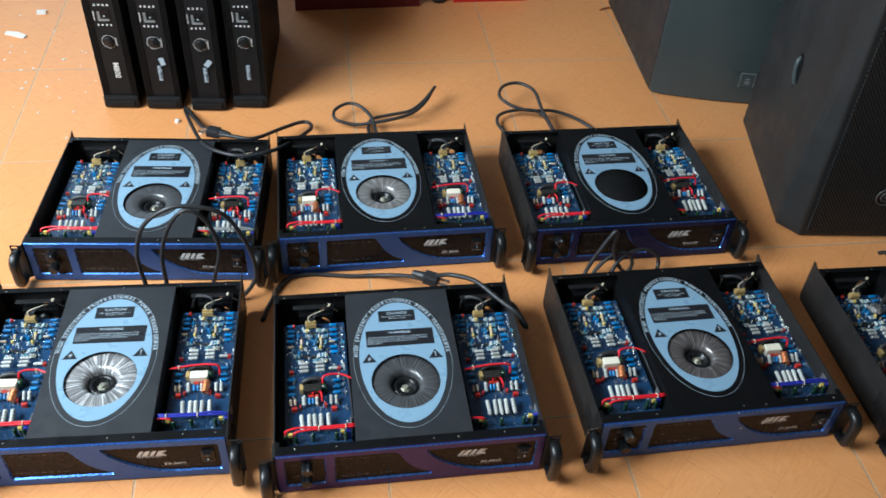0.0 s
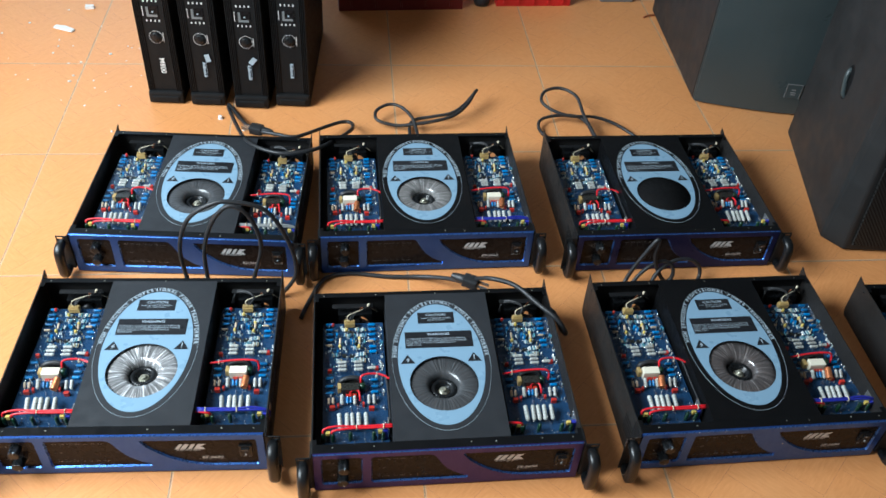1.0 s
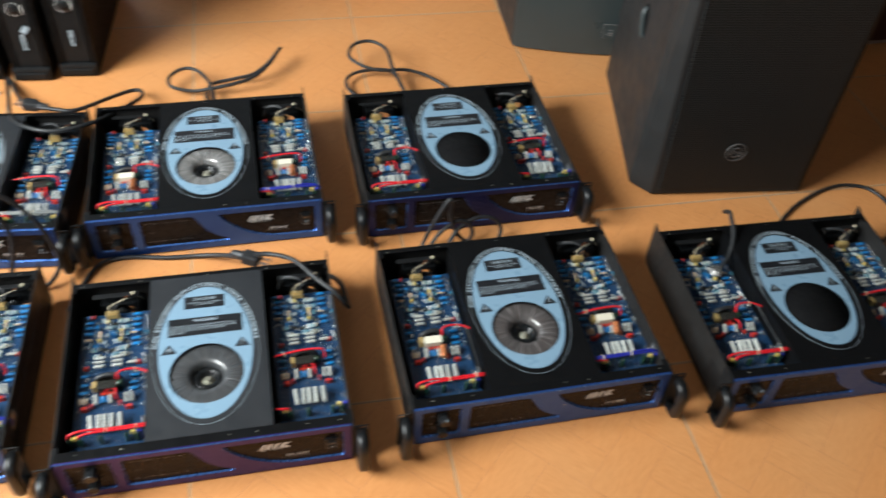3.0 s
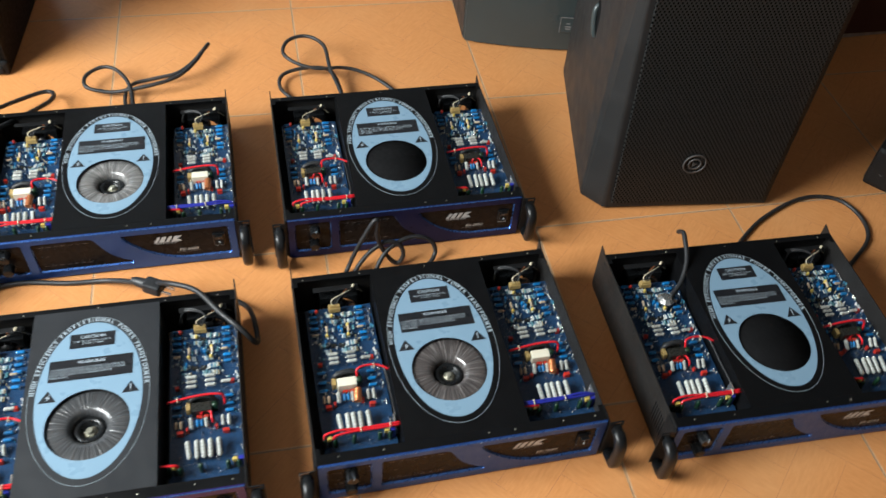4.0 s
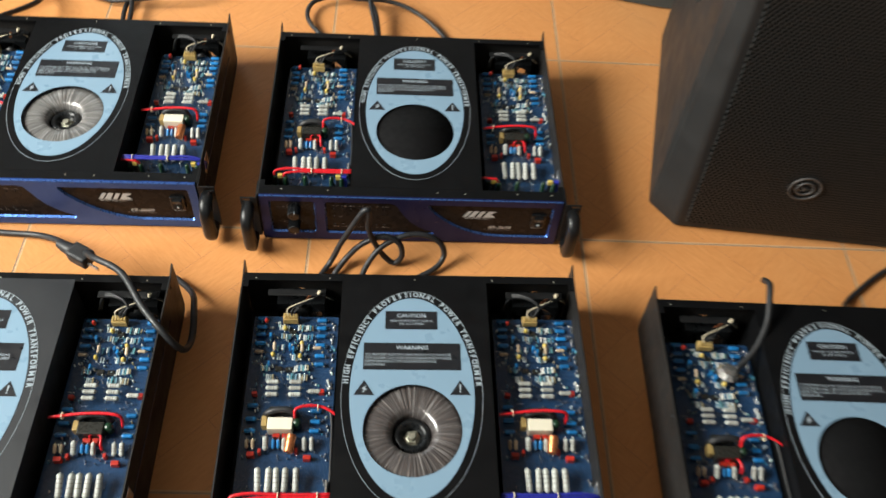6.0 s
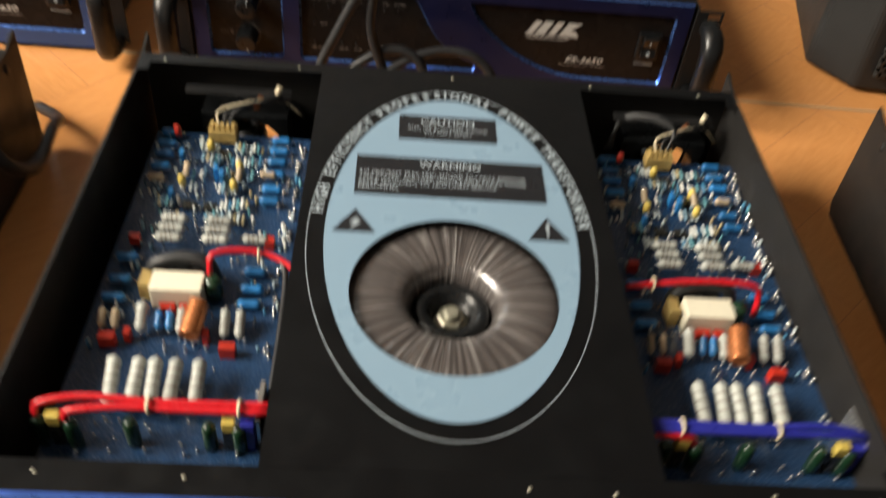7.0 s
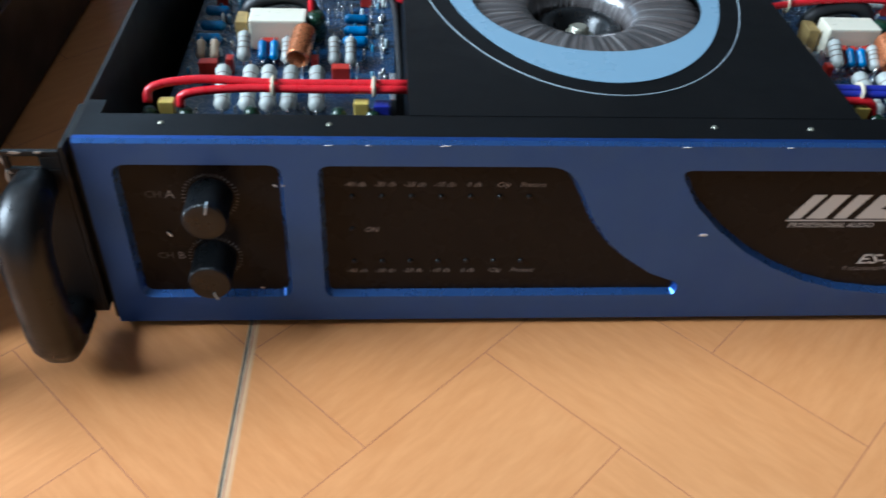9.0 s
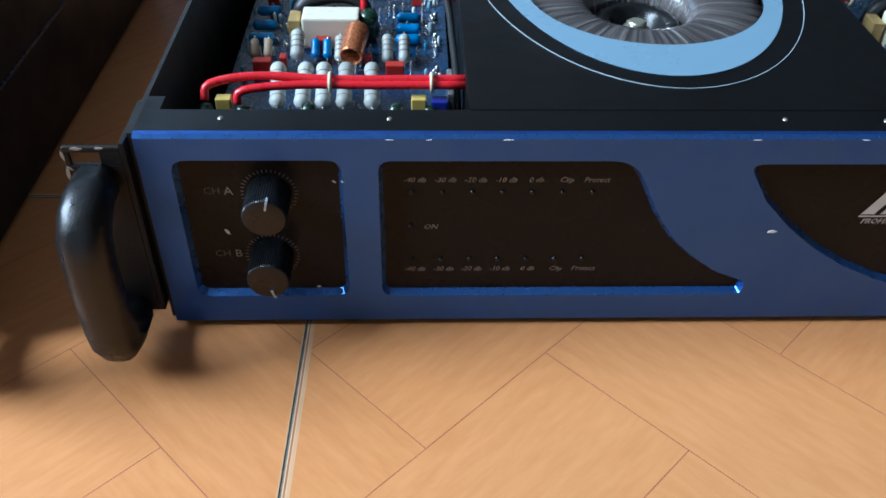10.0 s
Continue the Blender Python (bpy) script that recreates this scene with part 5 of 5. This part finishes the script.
cable("power_cable", "black power cable with plug across the back of an amplifier", [
    [(-0.969, 1.138, 0.005), (-0.946, 1.084, 0.015), (-0.92, 1.011, 0.035), (-0.891, 0.957, 0.05)],
    [(-0.874, 0.941, 0.056), (-0.836, 0.925, 0.058), (-0.791, 0.919, 0.055), (-0.725, 0.986, 0.035), (-0.683, 1.022, 0.025), (-0.66, 1.015, 0.026), (-0.661, 0.966, 0.04), (-0.705, 0.863, 0.08), (-0.748, 0.795, 0.106), (-0.803, 0.772, 0.113), (-0.852, 0.786, 0.113), (-0.899, 0.844, 0.1), (-0.942, 1.009, 0.04), (-0.969, 1.124, 0.006)]],
    0.0045, plug_at(-0.885, 0.953, 0.054, -20))
cable("power_cable", "black power cable with a twisted loop on the tiles", [
    [(-0.494, 0.868, 0.03), (-0.496, 0.92, 0.02), (-0.5, 0.991, 0.02), (-0.508, 1.03, 0.03), (-0.533, 1.071, 0.035), (-0.564, 1.083, 0.035), (-0.596, 1.062, 0.03), (-0.594, 1.032, 0.022), (-0.547, 1.018, 0.015), (-0.5, 1.013, 0.022), (-0.446, 1.015, 0.03), (-0.399, 1.031, 0.036), (-0.363, 1.07, 0.042), (-0.339, 1.117, 0.046), (-0.332, 1.129, 0.046)],
    [(-0.511, 0.933, 0.005), (-0.516, 1.005, 0.01), (-0.502, 1.044, 0.012), (-0.453, 1.051, 0.018), (-0.406, 1.056, 0.024), (-0.371, 1.079, 0.033), (-0.343, 1.114, 0.042), (-0.332, 1.129, 0.046)]])
cable("power_cable", "black power cable in two loops behind an amplifier", [
    [(-0.03, 0.85, 0.03), (-0.052, 0.889, 0.03), (-0.062, 0.95, 0.035), (-0.073, 1.008, 0.045), (-0.078, 1.079, 0.055), (-0.113, 1.115, 0.058), (-0.155, 1.107, 0.055), (-0.17, 1.073, 0.046), (-0.144, 1.045, 0.036), (-0.1, 1.027, 0.03), (-0.04, 1.028, 0.026), (0.009, 1.011, 0.018), (0.051, 0.974, 0.008), (0.097, 0.894, 0.0045)],
    [(-0.05, 0.86, 0.03), (-0.055, 0.942, 0.02), (-0.064, 1.005, 0.024), (-0.086, 1.039, 0.022), (-0.14, 1.044, 0.02), (-0.179, 1.029, 0.016), (-0.185, 0.988, 0.012), (-0.153, 0.942, 0.006), (-0.102, 0.894, 0.0045)]])
cable("power_cable", "black power cable with plug laid over an amplifier's corner", [
    [(-0.775, 0.38, R), (-0.760, 0.425, R), (-0.729, 0.485, 0.006), (-0.677, 0.500, R), (-0.60, 0.487, R), (-0.535, 0.478, 0.010), (-0.485, 0.445, 0.035), (-0.452, 0.405, 0.06)],
    [(-0.435, 0.400, 0.075), (-0.411, 0.372, 0.102), (-0.370, 0.345, 0.108), (-0.335, 0.295, 0.107), (-0.305, 0.262, 0.100), (-0.286, 0.255, 0.07), (-0.283, 0.285, 0.045), (-0.288, 0.335, 0.04), (-0.300, 0.375, 0.02), (-0.33, 0.41, R)]],
    0.0045, plug_at(-0.444, 0.402, 0.066, 150))
cable("power_cable", "black power cable looped between two amplifiers", [
    [(-0.132, 0.41, R), (-0.114, 0.438, 0.010), (-0.100, 0.446, 0.040), (-0.087, 0.448, 0.068), (-0.070, 0.449, 0.104), (-0.062, 0.450, 0.116), (-0.057, 0.450, 0.112), (-0.058, 0.449, 0.078), (-0.050, 0.447, 0.048), (-0.034, 0.443, 0.018), (-0.020, 0.441, 0.008),
     (-0.010, 0.444, 0.024), (-0.016, 0.449, 0.047), (-0.038, 0.452, 0.056), (-0.068, 0.448, 0.042), (-0.092, 0.440, 0.016), (-0.108, 0.42, R)],
    [(-0.075, 0.39, R), (-0.062, 0.425, 0.018), (-0.040, 0.445, 0.040), (-0.005, 0.457, 0.053), (0.026, 0.458, 0.052), (0.046, 0.454, 0.038), (0.051, 0.447, 0.018), (0.036, 0.43, 0.008), (0.0, 0.41, R)]], 0.0042)
cable("power_cable", "black power cable in a wide bow beside an amplifier", [
    [(0.62, 0.355, 0.03), (0.64, 0.38, 0.01), (0.668, 0.405, R), (0.724, 0.444, R), (0.811, 0.482, R), (0.873, 0.489, R), (0.920, 0.467, R), (0.935, 0.412, R), (0.915, 0.358, R), (0.852, 0.308, R), (0.80, 0.27, R)]])
cable("power_cable", "short black cable drooping onto a circuit board", [
    [(0.478, 0.355, 0.10), (0.474, 0.336, 0.118), (0.470, 0.318, 0.118), (0.462, 0.283, 0.105), (0.442, 0.250, 0.088), (0.415, 0.228, 0.078)]], 0.0042)

bm = bmesh.new()
lathe(bm, [(0, 0), (0.013, 0.001), (0.015, 0.006), (0.009, 0.012), (0, 0.013)], 9, (0.407, 0.226, 0.071), smooth=False)
tagged(new("crumpled_film", finish(bm, "crumpled_film", "tin")), "crumpled bright film on the circuit board", "scrap")


# ---- loudspeakers ----
def speaker_front():
    """The near loudspeaker: tapered cabinet, chamfered front corners, full perforated grille with a ring badge."""
    o = thing("loudspeaker", at(0.582, 0.505, 0, -6.3), "black loudspeaker cabinet with full perforated grille and ring badge", "loudspeaker", "loudspeakers on the floor")
    h, w = 0.66, 0.171
    bm = bmesh.new()
    prism(bm, [(-w, 0.0), (w, 0.0), (w + 0.024, 0.040), (w - 0.030, 0.455), (-w + 0.010, 0.455), (-w - 0.038, 0.042)], 0.004, h)
    for v in bm.verts:      # the front widens a little towards the top
        if v.co.z > 0.3 and v.co.x < 0 and v.co.y < 0.02:
            v.co.x -= 0.030
    es = [e for e in bm.edges if abs(e.verts[0].co.z - e.verts[1].co.z) < 1e-6 or abs(e.verts[0].co.y - 0.04) < 0.05]
    bmesh.ops.bevel(bm, geom=es, offset=0.005, segments=3, affect="EDGES", profile=0.5)
    part("cabinet", finish(bm, "cabinet", "cabinet"), o)
    bm = bmesh.new()
    x, z0, z1, yg = w - 0.012, 0.022, h - 0.02, -0.006
    prism(bm, [(-x, z0), (x, z0), (x, z1), (-x - 0.028, z1)], yg, -0.001, axis="y")
    bmesh.ops.bevel(bm, geom=bm.edges[:], offset=0.002, segments=1, affect="EDGES")
    uv = bm.loops.layers.uv.new("UVMap")
    for f in bm.faces:
        for lp in f.loops:
            lp[uv].uv = (lp.vert.co.x, lp.vert.co.z)
    part("grille", finish(bm, "grille", "grille"), o, None, "black perforated metal grille")
    bm = bmesh.new()
    for r0, r1 in ((0.0205, 0.0235), (0.0105, 0.0135)):
        lathe(bm, [(r0, 0), (r0, 0.002), (r1, 0.002), (r1, 0)], 36, axis="y")
    prism(bm, [(-0.004, -0.005), (0.005, 0), (-0.004, 0.005)], -0.002, 0, axis="y")
    part("ring_badge", finish(bm, "ring_badge", "faint_print"), o, at(-0.015, -0.0065, 0.124), "grey double ring badge")
    bm = bmesh.new()
    tube(bm, [(0.004, -0.004, 0), (-0.003, -0.002, 0.006), (-0.0055, 0.004, 0.028), (-0.0055, 0.008, 0.046), (-0.002, 0.011, 0.056), (0.004, 0.012, 0.060)], 0.0058, n=10)
    part("side_handle", finish(bm, "side_handle", "cabinet_front"), o, at(-w - 0.0175, 0.222, 0.262), "short worn side handle")
    bm = bmesh.new()
    lathe(bm, [(0, 0.004), (0.030, 0.003), (0.034, 0)], 24, axis="x")
    bmesh.ops.transform(bm, matrix=Matrix.Diagonal((-1, 0.7, 1.25, 1)), verts=bm.verts)
    part("handle_dish", finish(bm, "handle_dish", "soft_black"), o, at(-w - 0.0155, 0.228, 0.292))
    return o


def speaker_rear():
    """The farther loudspeaker: smooth bowed front with a small plate badge low on it."""
    o = thing("loudspeaker", at(0.474, 1.086, 0, -12.3), "dark loudspeaker with smooth bowed front and small plate badge", "loudspeaker", "loudspeakers on the floor")
    h, w = 0.70, 0.215
    out = [(-w + 2 * w * k / 14, -0.018 * math.sin(math.pi * k / 14)) for k in range(15)]
    bm = bmesh.new()
    prism(bm, [(-w, 0.012), (w, 0.012), (w - 0.05, 0.52), (-w - 0.072, 0.52)], 0.004, h)
    bmesh.ops.bevel(bm, geom=bm.edges[:], offset=0.004, segments=2, affect="EDGES")
    part("cabinet", finish(bm, "cabinet", "cabinet"), o)
    bm = bmesh.new()
    prism(bm, out + [(w, 0.0115), (-w, 0.0115)], 0.006, h - 0.01)
    es = [e for e in bm.edges if abs(e.verts[0].co.z - e.verts[1].co.z) < 1e-6 and e.verts[0].co.y < 0.005] + [e for e in bm.edges if abs(e.verts[0].co.x - e.verts[1].co.x) < 1e-6 and abs(e.verts[0].co.x) > w - 0.01]
    bmesh.ops.bevel(bm, geom=list(set(es)), offset=0.004, segments=2, affect="EDGES")
    part("front", finish(bm, "front", "cabinet_front"), o, None, "smooth dark grey-green front")
    bm = bmesh.new()
    box(bm, -0.020, 0.020, -0.002, 0, -0.021, 0.021, bevel=0.001, mi=0)
    for z, wd in ((0.004, 0.010), (-0.004, 0.014), (-0.010, 0.012)):
        box(bm, -wd / 2, wd / 2, -0.0026, -0.002, z - 0.0012, z + 0.0012, mi=1)
    for q in ((-0.020, 0.020, 0.0195, 0.021), (-0.020, -0.0188, -0.021, 0.021), (0.0188, 0.020, -0.021, 0.021)):
        box(bm, q[0], q[1], -0.0028, -0.002, q[2], q[3], mi=1)
    part("plate_badge", finish(bm, "plate_badge", ["cabinet_front", "dim_print"]), o, at(0.031, -0.0185, 0.076), "small dark plate badge")


speaker_front()
speaker_rear()

bm = bmesh.new()
prism(bm, [(0.0, 0.0), (0.40, -0.02), (0.42, 0.40), (0.02, 0.42)], 0.012, 0.42)
bmesh.ops.bevel(bm, geom=bm.edges[:], offset=0.006, segments=2, affect="EDGES")
case = thing("equipment_case", at(1.02, 1.030, 0, 2), "dark maroon equipment case with pale bottom edge", "case")
part("body", finish(bm, "body", "maroon"), case)
bm = bmesh.new()
box(bm, -0.004, 0.40, -0.006, 0.42, 0, 0.012, bevel=0.002)
part("bottom_edge", finish(bm, "bottom_edge", "pale_edge"), case, None, "pale scuffed edge")
dark = thing("black_case", at(1.22, 0.50, 0, 40), "black metal case with rounded corners and bright screws", "case")
bm = bmesh.new()
box(bm, -0.16, 0.16, -0.16, 0.16, 0, 0.10, bevel=0.012)
part("body", finish(bm, "body", "steel"), dark)
bm = bmesh.new()
for y in (-0.13, 0.13):
    lathe(bm, [(0, 0.002), (0.003, 0.0015), (0.004, 0)], 10, (-0.1605, y, 0.04), axis="x")
part("screws", finish(bm, "screws", "tin"), dark)


# ---- four amplifiers standing on end ----
def make_tower_body(bm):
    box(bm, -0.043, 0.043, 0.012, 0.40, 0.004, 0.482, bevel=0.002)


def make_tower_face(bm):
    pts = [(-0.0435, 0.012)]
    for s in (-1, 1):
        xs = [0.0425 - 0.0042 * k for k in range(4)]
        ridge = []
        for k, x in enumerate(xs):
            ridge += [(x, 0.0025), (x - 0.0012, 0.0), (x - 0.0024, 0.0), (x - 0.0034, 0.0025)]
        pts += [(-x, y) for x, y in ridge] if s < 0 else ridge[::-1]
    pts += [(0.0435, 0.012)]
    prism(bm, pts, 0.036, 0.45)


def make_tower_cap(bm):
    box(bm, -0.0435, 0.0435, -0.007, 0.013, 0.002, 0.035, bevel=0.0065)
    box(bm, -0.034, 0.034, -0.0105, 0.0, 0.007, 0.024, bevel=0.004)


def make_tower_screen(bm):
    box(bm, -0.016, 0.016, -0.001, 0.003, -0.016, 0.016, bevel=0.001)
    box(bm, -0.0125, 0.0125, -0.0018, -0.001, -0.0130, -0.0075, mi=1)
    box(bm, -0.0125, -0.0070, -0.0018, -0.001, -0.0070, 0.0120, mi=1)
    box(bm, 0.0005, 0.0040, -0.0018, -0.001, -0.0020, 0.0015, mi=2)


def make_tower_marks(bm):
    for k in range(4):
        for z in (-0.026, 0.0245):
            box(bm, -0.0165 + 0.0098 * k, -0.0135 + 0.0098 * k, -0.0006, 0.0008, z, z + 0.0048)
    box(bm, -0.022, -0.0205, -0.0006, 0.0008, -0.012, 0.012)


def make_tower_dial(bm):
    lathe(bm, [(0.0125, 0), (0.0120, 0.004), (0.0108, 0.005), (0, 0.005)], 28, axis="y")


def make_tower_dots(bm):
    """A ring of dots round the dial and a short bar beside it."""
    for k in range(26):
        a = 2 * math.pi * k / 26
        x, z = 0.0162 * math.cos(a), 0.0162 * math.sin(a)
        box(bm, x - 0.0007, x + 0.0007, -0.0006, 0.0006, z - 0.0007, z + 0.0007)
    box(bm, 0.0172, 0.0184, -0.0006, 0.0006, -0.012, 0.012)


def make_tower_bars(bm):
    """A maker's mark along the face, as plain bars."""
    z = -0.026
    for wd in (0.0055, 0.0035, 0.0045, 0.0045, 0.0025, 0.0045, 0.0065, 0.0045, 0.0055):
        box(bm, -0.0040, 0.0030 if wd > 0.005 else 0.0012, -0.0006, 0.0006, z, z + wd - 0.0016)
        z += wd
    box(bm, 0.0044, 0.0050, -0.0006, 0.0006, -0.026, 0.016)


def tower(x, y, model, tape=0):
    o = thing("upright_amplifier", at(x, y, 0, -5), "black amplifier standing on end with a white model number" if model else "black amplifier standing on end with a pale maker's mark", "power amplifier", "amplifiers standing on end")
    part("body", mesh("tower_body", "tower_black", make_tower_body), o)
    f = part("face", mesh("tower_face", "tower_black", make_tower_face), o, None, "ribbed black front")
    part("end_cap", mesh("tower_cap", "tower_black", make_tower_cap), o, None, "rounded black plastic end with handle")
    part("end_cap", mesh("tower_cap", "tower_black", make_tower_cap), o, Matrix.Translation((0, 0, 0.486)) @ Matrix.Diagonal((1, 1, -1, 1)))
    part("display", mesh("tower_screen", ["acrylic", "grey_wire", "print"], make_tower_screen), f, at(0, 0.002, 0.251))
    part("marks", mesh("tower_marks", "white", make_tower_marks), f, at(0, 0.002, 0.251))
    for z in (0.184, 0.325):
        part("dial", mesh("tower_dial", "black", make_tower_dial), f, at(0, 0.002, z))
        part("dial_dots", mesh("tower_dots", "white", make_tower_dots), f, at(0, 0.0018, z))
    if model:
        writing("model_writing", "M800", 0.019, "white", f, Matrix.Translation((0.004, -0.0006, 0.107)) @ pose(0, 0, 0, 0, 90, 0) @ FRONT, bold=0.0003)
    else:
        part("maker_mark", mesh("tower_bars", "print", make_tower_bars), f, at(0.002, -0.0006, 0.108))
        if tape:
            part("tape", mesh("tape", "print", lambda bm: box(bm, -0.006, 0.006, -0.0012, 0.0, -0.010, 0.010)), f, Matrix.Translation((0.012, -0.001, 0.135)) @ pose(0, 0, 0, 0, tape, 0), "torn piece of pale tape")
    return o


for x, y, model, tape in ((-1.123, 1.158, True, 0), (-1.018, 1.146, False, -12), (-0.908, 1.130, False, 38), (-0.805, 1.136, False, 0)):
    tower(x, y, model, tape)


# ---- crates and scraps at the back ----
def crate(x, y, rz, w, label, paint="red_plastic"):
    o = thing("plastic_crate", at(x, y, 0, rz), label, "crate", "red crates")
    bm = bmesh.new()
    t = 0.004
    for q in ((-w, w, 0, t, 0.004, 0.17), (-w, w, 0.26 - t, 0.26, 0.004, 0.17), (-w, -w + t, t, 0.26 - t, 0.004, 0.17), (w - t, w, t, 0.26 - t, 0.004, 0.17), (-w, w, 0, 0.26, 0, 0.004)):
        box(bm, *q)
    part("shell", finish(bm, "shell", paint), o)
    bm = bmesh.new()
    box(bm, -w - 0.008, w + 0.008, -0.008, 0.0, 0.155, 0.17, bevel=0.002)
    box(bm, -w - 0.008, w + 0.008, 0.26, 0.268, 0.155, 0.17, bevel=0.002)
    part("rim", finish(bm, "rim", paint), o)
    for k in range(5):
        bm = bmesh.new()
        xr = -w + 2 * w * (k + 0.5) / 5
        box(bm, xr - 0.003, xr + 0.003, -0.005, 0.0, 0.01, 0.155, bevel=0.001)
        part("rib", finish(bm, "rib", paint), o)


crate(-0.49, 1.662, 2, 0.19, "red ribbed plastic crate on the tiles, darkened as shaded", "dark_red_plastic")
crate(-0.072, 1.690, 1, 0.118, "bright red ribbed plastic crate on the tiles")
bm = bmesh.new()
lathe(bm, [(0, 0), (0.022, 0.0), (0.026, 0.01), (0.024, 0.03), (0, 0.034)], 14, (-0.235, 1.705, 0))
tagged(new("rubber_foot", finish(bm, "rubber_foot", "rubber")), "small round black rubber foot on the tiles", "rubber foot")
bm = bmesh.new()
box(bm, 0.15, 0.26, 1.715, 1.86, 0, 0.10, bevel=0.008)
tagged(new("grey_box", finish(bm, "grey_box", "grey_wire")), "small grey box near the crates", "box")
bm = bmesh.new()
tube(bm, [(0.265, 1.612, 0.003), (0.285, 1.622, 0.004), (0.315, 1.628, 0.004), (0.325, 1.634, 0.006)], 0.003, n=6)
tagged(new("copper_wire_scrap", finish(bm, "copper_wire_scrap", "copper_scrap")), "short bent piece of copper wire on the floor", "wire scrap")
bm = bmesh.new()
prism(bm, [(-0.03, -0.008), (0.032, -0.012), (0.034, 0.004), (0.0, 0.013), (-0.032, 0.008)], 0, 0.006)
bmesh.ops.bevel(bm, geom=bm.edges[:], offset=0.002, segments=1, affect="EDGES")
tagged(part("paper_scrap", finish(bm, "paper_scrap", "white"), None, at(-1.457, 1.544, 0, -22)), "crumpled white scrap of film on the tiles", "scrap")
bm = bmesh.new()
prism(bm, [(-0.012, -0.006), (0.012, -0.008), (0.014, 0.004), (-0.010, 0.009)], 0, 0.009)
tagged(part("paper_scrap", finish(bm, "paper_scrap", "white"), None, at(-1.411, 1.671, 0, 10)), "small white crumb on the tiles", "scrap")
rnd = random.Random(8)
bm = bmesh.new()
for k in range(46):
    x, y = -1.38 + rnd.gauss(0, 0.16), 1.42 + rnd.gauss(0, 0.17)
    s = rnd.uniform(0.0012, 0.0042)
    a = rnd.uniform(0, 3)
    prism(bm, [(x + s * math.cos(a + q) * rnd.uniform(0.6, 1.3), y + s * math.sin(a + q)) for q in (0, 1.5, 2.9, 4.4)], 0, s * 0.6)
tagged(new("crumbs", finish(bm, "crumbs", "white")), "scattered white crumbs on the tiles", "crumbs", kind="stuff")
bm = bmesh.new()
for x, y, s in ((-0.985, 1.082, 0.007), (-0.925, 1.028, 0.004), (-1.24, 1.03, 0.003), (-1.63, 1.02, 0.005)):
    lathe(bm, [(s, 0), (s * 0.8, s), (0, s * 1.4)], 7, (x, y, 0), smooth=False)
tagged(new("chips", finish(bm, "chips", "white")), "small white chips on the tiles", "chips", kind="stuff")

# ---- floor tiles ----
TILE_MESH = tile_mesh()
c, s = math.cos(radians(TILE_TURN)), math.sin(radians(TILE_TURN))
for i in range(-8, 9):
    for j in range(-10, 5):
        u, v = (i + 0.5) * TILE, (j + 0.5) * TILE
        x, y = TILE_AT[0] + c * u - s * v, TILE_AT[1] + s * u + c * v
        if -2.55 < x < 3.0 and -2.5 < y < 3.1:
            part("tile", TILE_MESH, FLOOR, at(x, y, 0, TILE_TURN))
